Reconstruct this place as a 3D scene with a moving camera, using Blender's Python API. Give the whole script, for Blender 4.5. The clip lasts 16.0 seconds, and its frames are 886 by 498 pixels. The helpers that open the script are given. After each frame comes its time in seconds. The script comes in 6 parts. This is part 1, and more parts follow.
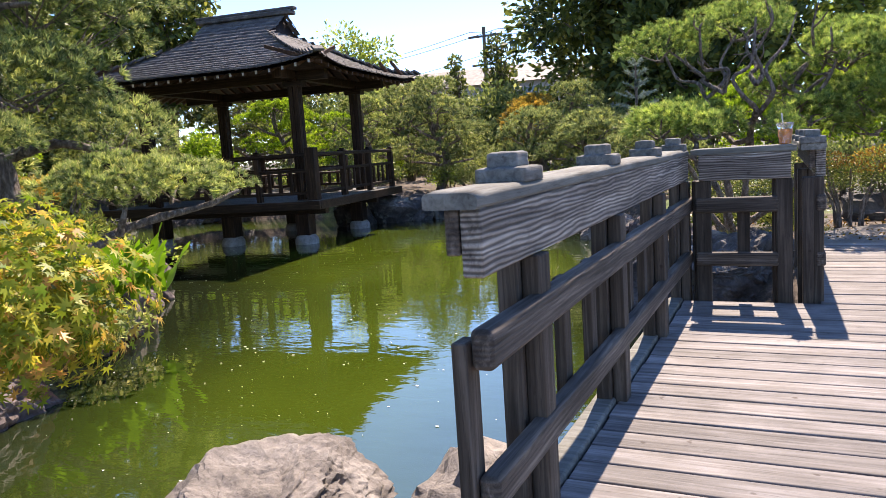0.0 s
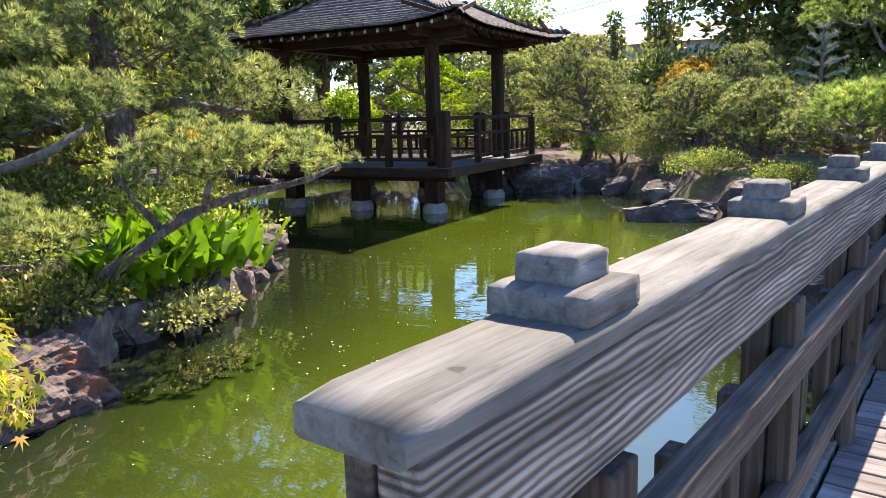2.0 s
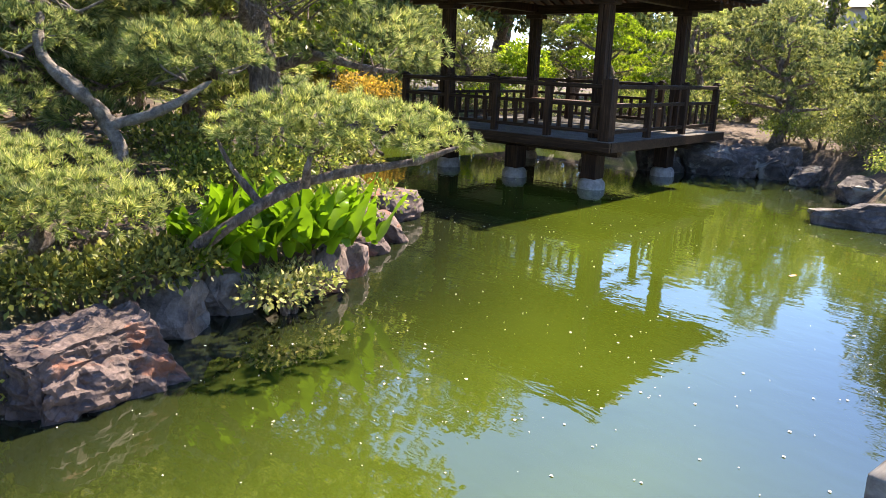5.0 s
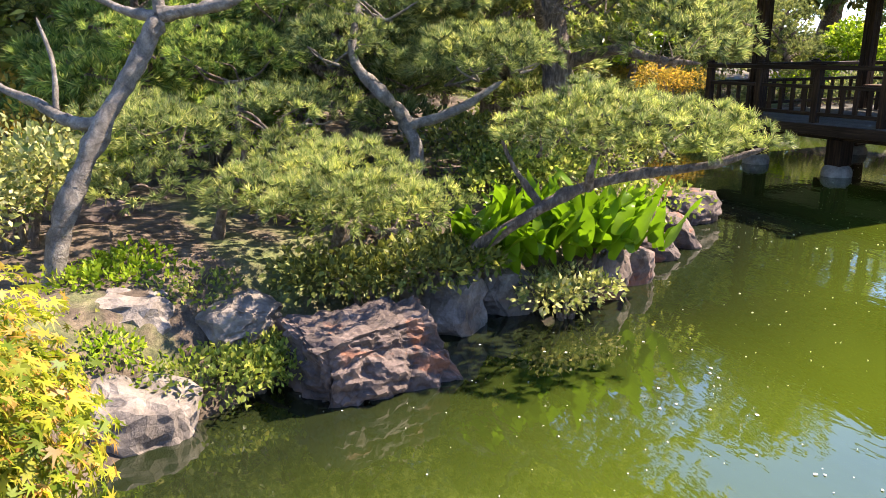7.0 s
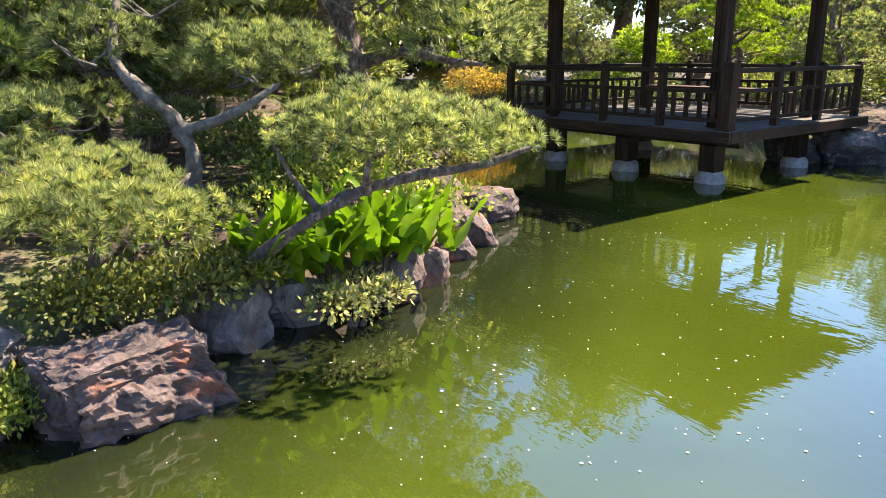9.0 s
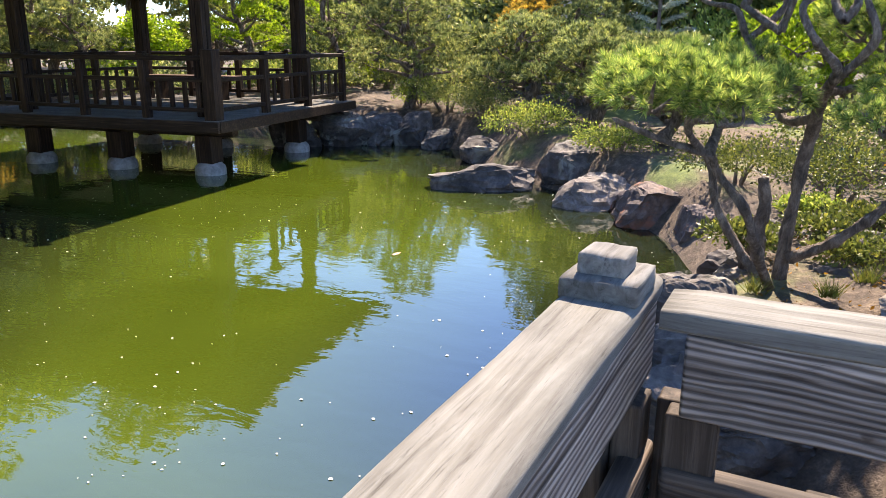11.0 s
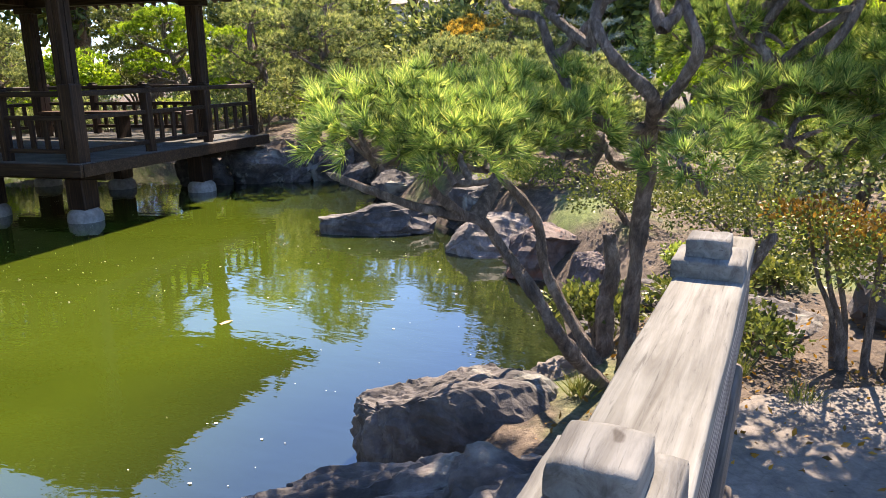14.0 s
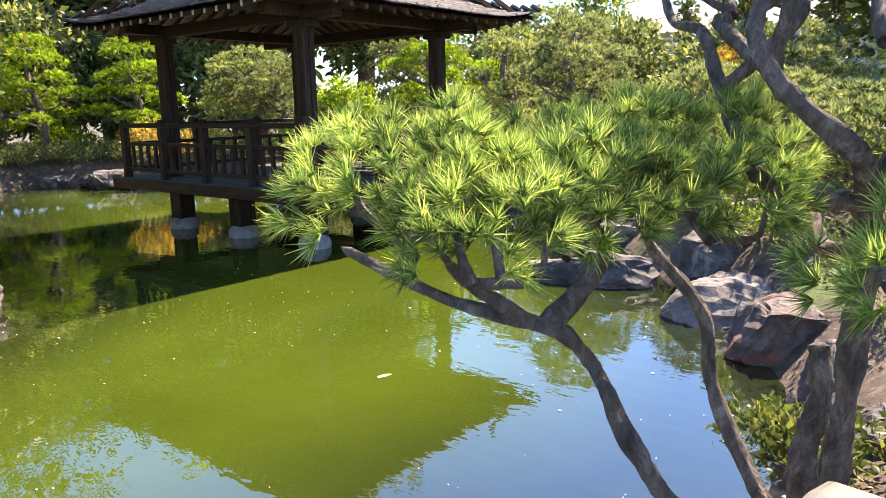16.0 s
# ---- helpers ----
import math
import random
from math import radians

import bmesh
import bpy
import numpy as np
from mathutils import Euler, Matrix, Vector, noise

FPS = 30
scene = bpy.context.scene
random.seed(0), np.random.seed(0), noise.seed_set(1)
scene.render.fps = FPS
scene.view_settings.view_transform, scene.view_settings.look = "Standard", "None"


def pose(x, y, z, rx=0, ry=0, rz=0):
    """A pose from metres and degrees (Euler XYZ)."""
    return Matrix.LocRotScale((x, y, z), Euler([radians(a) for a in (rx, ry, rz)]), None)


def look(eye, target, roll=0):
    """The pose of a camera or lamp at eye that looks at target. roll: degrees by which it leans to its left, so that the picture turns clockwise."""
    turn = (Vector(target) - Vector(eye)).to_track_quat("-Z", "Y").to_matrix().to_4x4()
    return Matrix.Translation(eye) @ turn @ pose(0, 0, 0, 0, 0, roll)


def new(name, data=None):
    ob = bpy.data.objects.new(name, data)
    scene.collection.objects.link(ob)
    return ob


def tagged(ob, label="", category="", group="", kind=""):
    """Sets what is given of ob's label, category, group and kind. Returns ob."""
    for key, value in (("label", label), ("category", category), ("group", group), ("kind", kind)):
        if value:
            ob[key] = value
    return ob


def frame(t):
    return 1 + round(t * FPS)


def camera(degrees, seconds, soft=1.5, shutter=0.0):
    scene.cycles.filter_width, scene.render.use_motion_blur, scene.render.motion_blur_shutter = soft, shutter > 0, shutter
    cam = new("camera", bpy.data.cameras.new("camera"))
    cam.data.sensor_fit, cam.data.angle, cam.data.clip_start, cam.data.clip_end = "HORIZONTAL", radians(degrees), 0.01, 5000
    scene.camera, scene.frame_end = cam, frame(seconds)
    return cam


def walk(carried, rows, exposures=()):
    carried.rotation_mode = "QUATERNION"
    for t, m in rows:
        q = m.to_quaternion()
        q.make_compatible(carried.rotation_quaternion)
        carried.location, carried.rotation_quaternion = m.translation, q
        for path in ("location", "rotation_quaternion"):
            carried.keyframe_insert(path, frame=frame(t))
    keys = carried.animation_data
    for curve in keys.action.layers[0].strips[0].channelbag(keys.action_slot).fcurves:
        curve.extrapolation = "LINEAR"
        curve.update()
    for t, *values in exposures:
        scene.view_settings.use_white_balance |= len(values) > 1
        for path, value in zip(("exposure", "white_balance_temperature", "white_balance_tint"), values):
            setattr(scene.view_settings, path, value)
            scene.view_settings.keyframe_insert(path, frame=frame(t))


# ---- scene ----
cam = camera(61.8, 16.0, soft=0.62)
PATH = [
    (0, (0.988, 0.807, 1.03), (0.126, 2.593, 0.77), -3.8),
    (0.5, (0.946, 1.13, 1.046), (-0.017, 2.865, 0.793), -3.2),
    (1, (0.898, 1.442, 1.064), (-0.166, 3.114, 0.8), -2.6),
    (1.5, (0.813, 1.692, 1.094), (-0.315, 3.315, 0.786), -2.0),
    (2, (0.73, 1.861, 1.187), (-0.463, 3.427, 0.834), -1.6),
    (2.5, (0.702, 1.971, 1.206), (-0.57, 3.467, 0.828), -1.5),
    (3, (0.695, 2.118, 1.226), (-0.627, 3.566, 0.83), -1.5),
    (3.2, (0.686, 2.181, 1.231), (-0.645, 3.62, 0.832), -1.1),
    (5.3, (0.43, 2.833, 1.434), (-1.116, 3.999, 0.932), 2.1),
    (5.5, (0.378, 2.873, 1.443), (-1.207, 3.982, 0.934), 1.7),
    (6, (0.288, 2.945, 1.445), (-1.404, 3.877, 0.927), 0.7),
    (6.5, (0.296, 2.956, 1.448), (-1.491, 3.689, 0.93), -0.0),
    (7, (0.324, 2.947, 1.452), (-1.529, 3.493, 0.936), -0.5),
    (7.5, (0.358, 2.952, 1.454), (-1.52, 3.401, 0.934), -0.9),
    (8, (0.354, 3.052, 1.447), (-1.508, 3.558, 0.919), -0.8),
    (8.5, (0.335, 3.201, 1.433), (-1.462, 3.902, 0.904), -0.5),
    (9, (0.3, 3.374, 1.428), (-1.383, 4.326, 0.916), -0.3),
    (9.5, (0.302, 3.589, 1.408), (-1.242, 4.761, 0.916), -0.4),
    (10, (0.384, 3.834, 1.389), (-0.957, 5.228, 0.878), -0.3),
    (10.2, (0.432, 3.941, 1.382), (-0.816, 5.419, 0.871), -0.1),
    (12.3, (0.853, 5.125, 1.37), (0.301, 6.966, 0.817), 0.2),
    (12.5, (0.888, 5.222, 1.371), (0.333, 7.067, 0.834), 0.1),
    (13, (1.012, 5.465, 1.372), (0.398, 7.302, 0.876), -0.3),
    (13.5, (1.13, 5.749, 1.361), (0.413, 7.555, 0.89), -0.6),
    (14, (1.201, 6.058, 1.363), (0.329, 7.795, 0.892), -1.1),
    (14.5, (1.239, 6.358, 1.36), (0.201, 8.007, 0.908), -1.1),
    (15, (1.229, 6.638, 1.37), (0.028, 8.18, 0.946), -0.9),
    (15.5, (1.236, 6.893, 1.368), (-0.114, 8.314, 0.968), -0.9),
    (16, (1.245, 7.172, 1.371), (-0.205, 8.496, 0.992), -1.2),
]
EXPOSURE = [(0.0, 1.53, 7000, 19), (1.5, 1.73, 7000, 19), (3.0, 1.98, 7000, 19), (5.5, 2.03, 7350, 19), (7.0, 2.03, 7350, 19), (8.3, 1.88, 7350, 19), (9.3, 2.1, 7350, 19), (10.1, 1.9, 7350, 19), (12.5, 1.94, 7350, 19), (13.0, 2.16, 7350, 19), (13.5, 2.08, 7350, 19), (14.5, 1.76, 7350, 19), (15.5, 2.21, 7350, 19), (16.0, 2.21, 7350, 19)]
walk(cam, [(t, look(eye, target, roll)) for t, eye, target, roll in PATH], EXPOSURE)

# ---- light ----
SUN_EL, SUN_AZ = 49.5, -5.0
world = bpy.data.worlds.new("world")
scene.world = world
world.use_nodes = True
wn = world.node_tree.nodes
sky = wn.new("ShaderNodeTexSky")
sky.sky_type, sky.sun_disc = "NISHITA", False
sky.sun_elevation, sky.sun_rotation = radians(SUN_EL), radians(SUN_AZ)
sky.altitude = 1200.0
sky.air_density, sky.dust_density, sky.ozone_density = 1.0, 0.0, 9.0
world.node_tree.links.new(sky.outputs[0], wn["Background"].inputs[0])
wn["Background"].inputs[1].default_value = 0.135
sun = new("sun", bpy.data.lights.new("sun", "SUN"))
sun.data.energy, sun.data.angle, sun.data.color = 4.6, radians(0.53), (1.0, 0.915, 0.78)
sun.matrix_world = look((0, 0, 20), (-math.sin(radians(SUN_AZ)) * 20, -math.cos(radians(SUN_AZ)) * 20, 20 - 20 * math.tan(radians(SUN_EL))))
scene.view_settings.exposure = 1.45

# ---- materials ----
RNG = np.random.default_rng(7)


class Nodes:
    """A small wrapper round a material's node tree."""

    def __init__(self, name):
        self.m = bpy.data.materials.new(name)
        self.m.use_nodes = True
        self.t = self.m.node_tree
        self.b = self.t.nodes["Principled BSDF"]
        self.out = self.t.nodes["Material Output"]

    def n(self, kind, **sets):
        node = self.t.nodes.new("ShaderNode" + kind)
        for k, v in sets.items():
            node.inputs[k].default_value = v
        return node

    def l(self, a, b):
        self.t.links.new(a, b)

    def ramp(self, fac, stops):
        r = self.n("ValToRGB")
        e = r.color_ramp.elements
        while len(e) < len(stops):
            e.new(0.5)
        for el, (p, c) in zip(e, stops):
            el.position, el.color = p, (*c, 1)
        self.l(fac, r.inputs[0])
        return r.outputs[0]

    def mix(self, a, b, fac, blend="MIX"):
        x = self.n("MixRGB")
        x.blend_type = blend
        for sock, v in ((x.inputs[1], a), (x.inputs[2], b), (x.inputs[0], fac)):
            if isinstance(v, (int, float)):
                sock.default_value = v
            elif isinstance(v, tuple):
                sock.default_value = (*v, 1)
            else:
                self.l(v, sock)
        return x.outputs[0]

    def bump(self, height, strength=0.4, distance=0.01, chain=None):
        x = self.n("Bump", Strength=strength, Distance=distance)
        self.l(height, x.inputs["Height"])
        if chain:
            self.l(chain, x.inputs["Normal"])
        return x.outputs[0]

    def noise(self, vec, scale, detail=6, rough=0.6, dist=0.0):
        x = self.n("TexNoise", Scale=scale, Detail=detail, Roughness=rough, Distortion=dist)
        self.l(vec, x.inputs["Vector"])
        return x.outputs[0]

    def position(self):
        return self.n("NewGeometry").outputs["Position"]


def mapped(k, vec, scale, shift=None):
    mp = k.n("Mapping")
    mp.inputs["Scale"].default_value = scale
    k.l(vec, mp.inputs["Vector"])
    if shift:
        k.l(shift, mp.inputs["Location"])
    return mp.outputs[0]


def wood(name, dark, mid, light, axis=0, rough=0.75, wavy=0.0, bump=0.5, along=1.6):
    """Weathered wood whose grain runs along the axis of the piece."""
    k = Nodes(name)
    obj = k.n("TexCoord").outputs["Object"]
    rnd = k.n("ObjectInfo").outputs["Random"]
    off = k.n("VectorMath")
    off.operation = "SCALE"
    off.inputs[0].default_value = (37.0, 19.0, 53.0)
    k.l(rnd, off.inputs["Scale"])
    scale = [38.0, 38.0, 38.0]
    scale[axis] = along
    fine = k.noise(mapped(k, obj, scale, off.outputs[0]), 1.0, 8, 0.65, 0.6)
    scale = [9.0, 9.0, 9.0]
    scale[axis] = 1.2
    broad = k.noise(mapped(k, obj, scale, off.outputs[0]), 1.0, 4, 0.55)
    col = k.ramp(fine, [(0.32, dark), (0.5, mid), (0.64, light)])
    col = k.mix(col, k.ramp(broad, [(0.3, (0.55, 0.55, 0.55)), (0.7, (1.15, 1.12, 1.08))]), 0.7, "MULTIPLY")
    height = fine
    if wavy:
        w = k.n("TexWave", Scale=1.0, Distortion=10.0, Detail=2.5)
        w.inputs["Detail Scale"].default_value = 0.55
        w.bands_direction = "Z"
        k.l(mapped(k, obj, (4.4, 4.4, 22.0), off.outputs[0]), w.inputs["Vector"])
        col = k.mix(col, k.ramp(w.outputs[0], [(0.12, (0.4, 0.38, 0.37)), (0.6, (1.1, 1.08, 1.06)), (0.9, (1.45, 1.42, 1.4))]), wavy, "MULTIPLY")
        height = k.mix(fine, w.outputs[0], 0.6)
    blotch = k.noise(mapped(k, obj, (3.0, 3.0, 3.0), off.outputs[0]), 1.0, 5)
    col = k.mix(col, k.ramp(blotch, [(0.42, (0.75, 0.74, 0.72)), (0.6, (1.06, 1.06, 1.06))]), 0.8, "MULTIPLY")
    scale = [16.0, 16.0, 16.0]
    scale[axis] = 0.9
    crack = k.noise(mapped(k, obj, scale, off.outputs[0]), 1.0, 3, 0.5, 0.3)
    col = k.mix(col, k.ramp(crack, [(0.285, (0.3, 0.28, 0.26)), (0.315, (1.0, 1.0, 1.0))]), 0.75, "MULTIPLY")
    scale = [120.0, 120.0, 120.0]
    scale[axis] = 7.0
    pits = k.noise(mapped(k, obj, scale, off.outputs[0]), 1.0, 4, 0.7, 0.8)
    col = k.mix(col, k.ramp(pits, [(0.3, (0.45, 0.43, 0.41)), (0.42, (1.0, 1.0, 1.0)), (0.68, (1.12, 1.11, 1.08))]), 0.8, "MULTIPLY")
    knot = k.noise(mapped(k, obj, (14.0, 14.0, 14.0), off.outputs[0]), 1.0, 2, 0.4)
    col = k.mix(col, k.ramp(knot, [(0.225, (0.42, 0.36, 0.32)), (0.25, (1.0, 1.0, 1.0))]), 0.8, "MULTIPLY")
    tone = k.n("MapRange")
    tone.inputs["To Min"].default_value, tone.inputs["To Max"].default_value = 0.88, 1.1
    k.l(rnd, tone.inputs["Value"])
    col = k.mix(col, tone.outputs[0], 1.0, "MULTIPLY")
    tone = k.n("Attribute")
    tone.attribute_name = "tone"
    col = k.mix(col, k.ramp(tone.outputs["Fac"], [(0.0, (0.5, 0.56, 0.55)), (0.5, (1.0, 1.0, 1.0)), (1.0, (1.55, 1.42, 1.1))]), 0.9, "MULTIPLY")
    k.l(col, k.b.inputs["Base Color"])
    k.b.inputs["Roughness"].default_value = rough
    k.b.inputs["Specular IOR Level"].default_value = 0.25
    k.l(k.bump(pits, bump * 0.8, 0.002, k.bump(height, bump, 0.004)), k.b.inputs["Normal"])
    return k.m


def leafy(name, dark, light, tip=None, rough=0.5, glow=0.35, patch=2.0):
    """Leaves or needles: each a little different, some light passing through."""
    k = Nodes(name)
    isl = k.n("NewGeometry").outputs["Random Per Island"]
    pos = k.position()
    stops = [(0.0, dark), (0.68, light)] + ([(1.0, tip)] if tip else [])
    col = k.ramp(isl, stops)
    big = k.noise(pos, patch, 3)
    col = k.mix(col, k.ramp(big, [(0.36, (0.5, 0.55, 0.5)), (0.62, (1.35, 1.28, 1.05))]), 0.85, "MULTIPLY")
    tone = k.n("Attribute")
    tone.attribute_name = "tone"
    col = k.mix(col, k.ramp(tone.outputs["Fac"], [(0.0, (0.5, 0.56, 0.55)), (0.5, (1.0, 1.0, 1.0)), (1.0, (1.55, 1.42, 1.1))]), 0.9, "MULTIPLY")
    k.l(col, k.b.inputs["Base Color"])
    k.b.inputs["Roughness"].default_value = rough
    k.b.inputs["Specular IOR Level"].default_value = 0.2
    tr = k.n("BsdfTranslucent")
    k.l(k.mix(col, (1.0, 1.08, 0.5), 0.35, "MULTIPLY"), tr.inputs[0])
    mx = k.n("MixShader", Fac=glow)
    k.l(k.b.outputs[0], mx.inputs[1])
    k.l(tr.outputs[0], mx.inputs[2])
    k.l(mx.outputs[0], k.out.inputs[0])
    return k.m


def stone(name, dark, mid, light, lichen=None, scale=3.0, bump=0.8, tall=1.0):
    k = Nodes(name)
    pos = k.position()
    if tall != 1.0:
        pos = mapped(k, pos, (1.0, 1.0, tall))
    a = k.noise(pos, scale, 9, 0.65, 0.4)
    b = k.noise(pos, scale * 7, 6, 0.7)
    col = k.ramp(a, [(0.3, dark), (0.5, mid), (0.68, light)])
    col = k.mix(col, k.ramp(b, [(0.3, (0.6, 0.6, 0.6)), (0.7, (1.25, 1.25, 1.25))]), 0.75, "MULTIPLY")
    v = k.n("TexVoronoi", Scale=scale * 1.3)
    v.feature = "DISTANCE_TO_EDGE"
    k.l(k.mix(pos, k.n("TexNoise", Scale=4.0).outputs[1], 0.12), v.inputs["Vector"])
    crack = k.ramp(v.outputs[0], [(0.0, (0.45, 0.45, 0.45)), (0.05, (1, 1, 1))])
    col = k.mix(col, crack, 0.35, "MULTIPLY")
    if lichen:
        c = k.noise(pos, 2.2, 5, 0.6, 0.8)
        col = k.mix(col, lichen, k.ramp(c, [(0.56, (0, 0, 0)), (0.64, (0.8, 0.8, 0.8))]))
    k.l(col, k.b.inputs["Base Color"])
    k.b.inputs["Roughness"].default_value = 0.85
    n1 = k.bump(a, bump, 0.05)
    k.l(k.bump(b, bump * 0.8, 0.012, n1), k.b.inputs["Normal"])
    return k.m


def plain(name, colour, rough=0.5, metal=0.0, spread=0.15, scale=30.0, bump=0.1):
    k = Nodes(name)
    a = k.noise(k.position(), scale, 5)
    lo = tuple(c * (1 - spread) for c in colour)
    hi = tuple(min(1, c * (1 + spread)) for c in colour)
    k.l(k.ramp(a, [(0.35, lo), (0.65, hi)]), k.b.inputs["Base Color"])
    k.b.inputs["Roughness"].default_value, k.b.inputs["Metallic"].default_value = rough, metal
    k.l(k.bump(a, bump, 0.003), k.b.inputs["Normal"])
    return k.m


DECK = wood("deck_wood", (0.218, 0.174, 0.166), (0.389, 0.323, 0.316), (0.504, 0.425, 0.424), 0, 0.8, 0, 0.35)
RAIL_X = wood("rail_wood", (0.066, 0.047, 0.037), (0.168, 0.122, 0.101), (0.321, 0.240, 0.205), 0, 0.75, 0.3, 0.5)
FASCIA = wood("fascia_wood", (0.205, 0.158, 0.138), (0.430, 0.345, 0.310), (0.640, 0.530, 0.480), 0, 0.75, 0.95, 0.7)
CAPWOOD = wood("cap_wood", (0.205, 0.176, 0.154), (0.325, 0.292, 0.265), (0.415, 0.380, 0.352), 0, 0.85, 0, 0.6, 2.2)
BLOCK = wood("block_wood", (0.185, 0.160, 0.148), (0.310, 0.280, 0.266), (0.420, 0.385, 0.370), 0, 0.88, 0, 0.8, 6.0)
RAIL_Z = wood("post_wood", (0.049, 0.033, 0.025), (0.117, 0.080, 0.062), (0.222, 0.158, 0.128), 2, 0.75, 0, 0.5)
DARK_X = wood("stained_beam", (0.025, 0.012, 0.008), (0.060, 0.032, 0.021), (0.121, 0.070, 0.049), 0, 0.6, 0, 0.4)
DARK_Z = wood("stained_post", (0.026, 0.012, 0.008), (0.070, 0.034, 0.022), (0.140, 0.075, 0.048), 2, 0.6, 0, 0.4)
REDWOOD = wood("rafter_wood", (0.08, 0.035, 0.022), (0.17, 0.08, 0.05), (0.26, 0.14, 0.09), 1, 0.6, 0, 0.3)
FLOORWOOD = wood("pavilion_floor", (0.098, 0.083, 0.075), (0.180, 0.158, 0.143), (0.270, 0.247, 0.225), 0, 0.7, 0, 0.3)
CONCRETE = plain("concrete", (0.315, 0.300, 0.277), 0.85, 0, 0.25, 12, 0.3)
PALE = plain("pale_paint", (0.480, 0.456, 0.416), 0.7)
ROCK = stone("dark_rock", (0.030, 0.027, 0.024), (0.083, 0.072, 0.066), (0.196, 0.169, 0.150), (0.242, 0.238, 0.203))
ROCK_TAN = stone("tan_rock", (0.080, 0.066, 0.056), (0.184, 0.156, 0.134), (0.296, 0.260, 0.228), None, 4.0, 0.8)
ROCK_RED = stone("rusty_rock", (0.037, 0.029, 0.028), (0.106, 0.077, 0.067), (0.207, 0.154, 0.135), (0.250, 0.097, 0.050), 3.5)
BARK = stone("pine_bark", (0.055, 0.040, 0.031), (0.195, 0.146, 0.115), (0.430, 0.345, 0.285), None, 24.0, 1.2, 0.4)
BARK_PALE = stone("pale_bark", (0.077, 0.067, 0.057), (0.180, 0.158, 0.134), (0.325, 0.290, 0.247), None, 14.0, 0.9)
NEEDLE = leafy("pine_needles", (0.085, 0.130, 0.060), (0.275, 0.345, 0.137), (0.530, 0.525, 0.300), 0.45, 0.5, 3.0)
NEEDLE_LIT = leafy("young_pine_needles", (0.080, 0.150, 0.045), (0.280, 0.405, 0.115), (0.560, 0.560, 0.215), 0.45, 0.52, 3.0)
NEEDLE_FAR = leafy("grey_olive_pine_needles", (0.105, 0.145, 0.068), (0.275, 0.325, 0.140), (0.480, 0.470, 0.260), 0.5, 0.45, 1.5)
NEEDLE_OLD = leafy("olive_pine_needles", (0.112, 0.167, 0.064), (0.349, 0.419, 0.155), (0.594, 0.560, 0.339), 0.5, 0.5, 3.0)
NEEDLE_BLUE = leafy("blue_spruce_needles", (0.117, 0.163, 0.140), (0.304, 0.367, 0.330), (0.491, 0.510, 0.480), 0.5, 0.15)
NEEDLE_DARK = leafy("dark_needles", (0.023, 0.043, 0.014), (0.070, 0.097, 0.030), (0.152, 0.153, 0.050), 0.5, 0.2)
LEAF_LIME = leafy("lime_leaves", (0.135, 0.238, 0.018), (0.305, 0.453, 0.036), (0.513, 0.594, 0.072), 0.5, 0.5)
LEAF_GREEN = leafy("green_leaves", (0.106, 0.165, 0.040), (0.304, 0.379, 0.087), (0.546, 0.545, 0.176), 0.4, 0.5)
LEAF_OLIVE = leafy("olive_leaves", (0.085, 0.118, 0.048), (0.235, 0.280, 0.105), (0.440, 0.435, 0.200), 0.45, 0.42, 1.2)
LEAF_CREAM = leafy("cream_edged_leaves", (0.130, 0.190, 0.050), (0.470, 0.470, 0.200), (0.720, 0.660, 0.400), 0.45, 0.4, 3.0)
LEAF_DARK = leafy("dark_leaves", (0.049, 0.068, 0.024), (0.147, 0.179, 0.049), (0.309, 0.309, 0.087), 0.4, 0.32, 0.6)
LEAF_GOLD = leafy("golden_leaves", (0.234, 0.173, 0.040), (0.491, 0.347, 0.070), (0.679, 0.388, 0.090), 0.5, 0.5)
LEAF_RUST = leafy("rust_leaves", (0.112, 0.067, 0.018), (0.318, 0.155, 0.027), (0.468, 0.252, 0.045), 0.5, 0.3)
LEAF_PALE = leafy("pale_leaves", (0.098, 0.143, 0.049), (0.246, 0.286, 0.126), (0.450, 0.428, 0.266), 0.5, 0.5)
MAPLE = leafy("maple_leaves", (0.112, 0.196, 0.016), (0.393, 0.392, 0.048), (0.618, 0.310, 0.112), 0.45, 0.45, 5.0)
BROAD = leafy("broad_leaves", (0.170, 0.334, 0.020), (0.340, 0.568, 0.025), (0.611, 0.708, 0.064), 0.35, 0.45)
GRASS = leafy("grass_blades", (0.140, 0.184, 0.030), (0.351, 0.347, 0.080), (0.585, 0.469, 0.160), 0.6, 0.3)


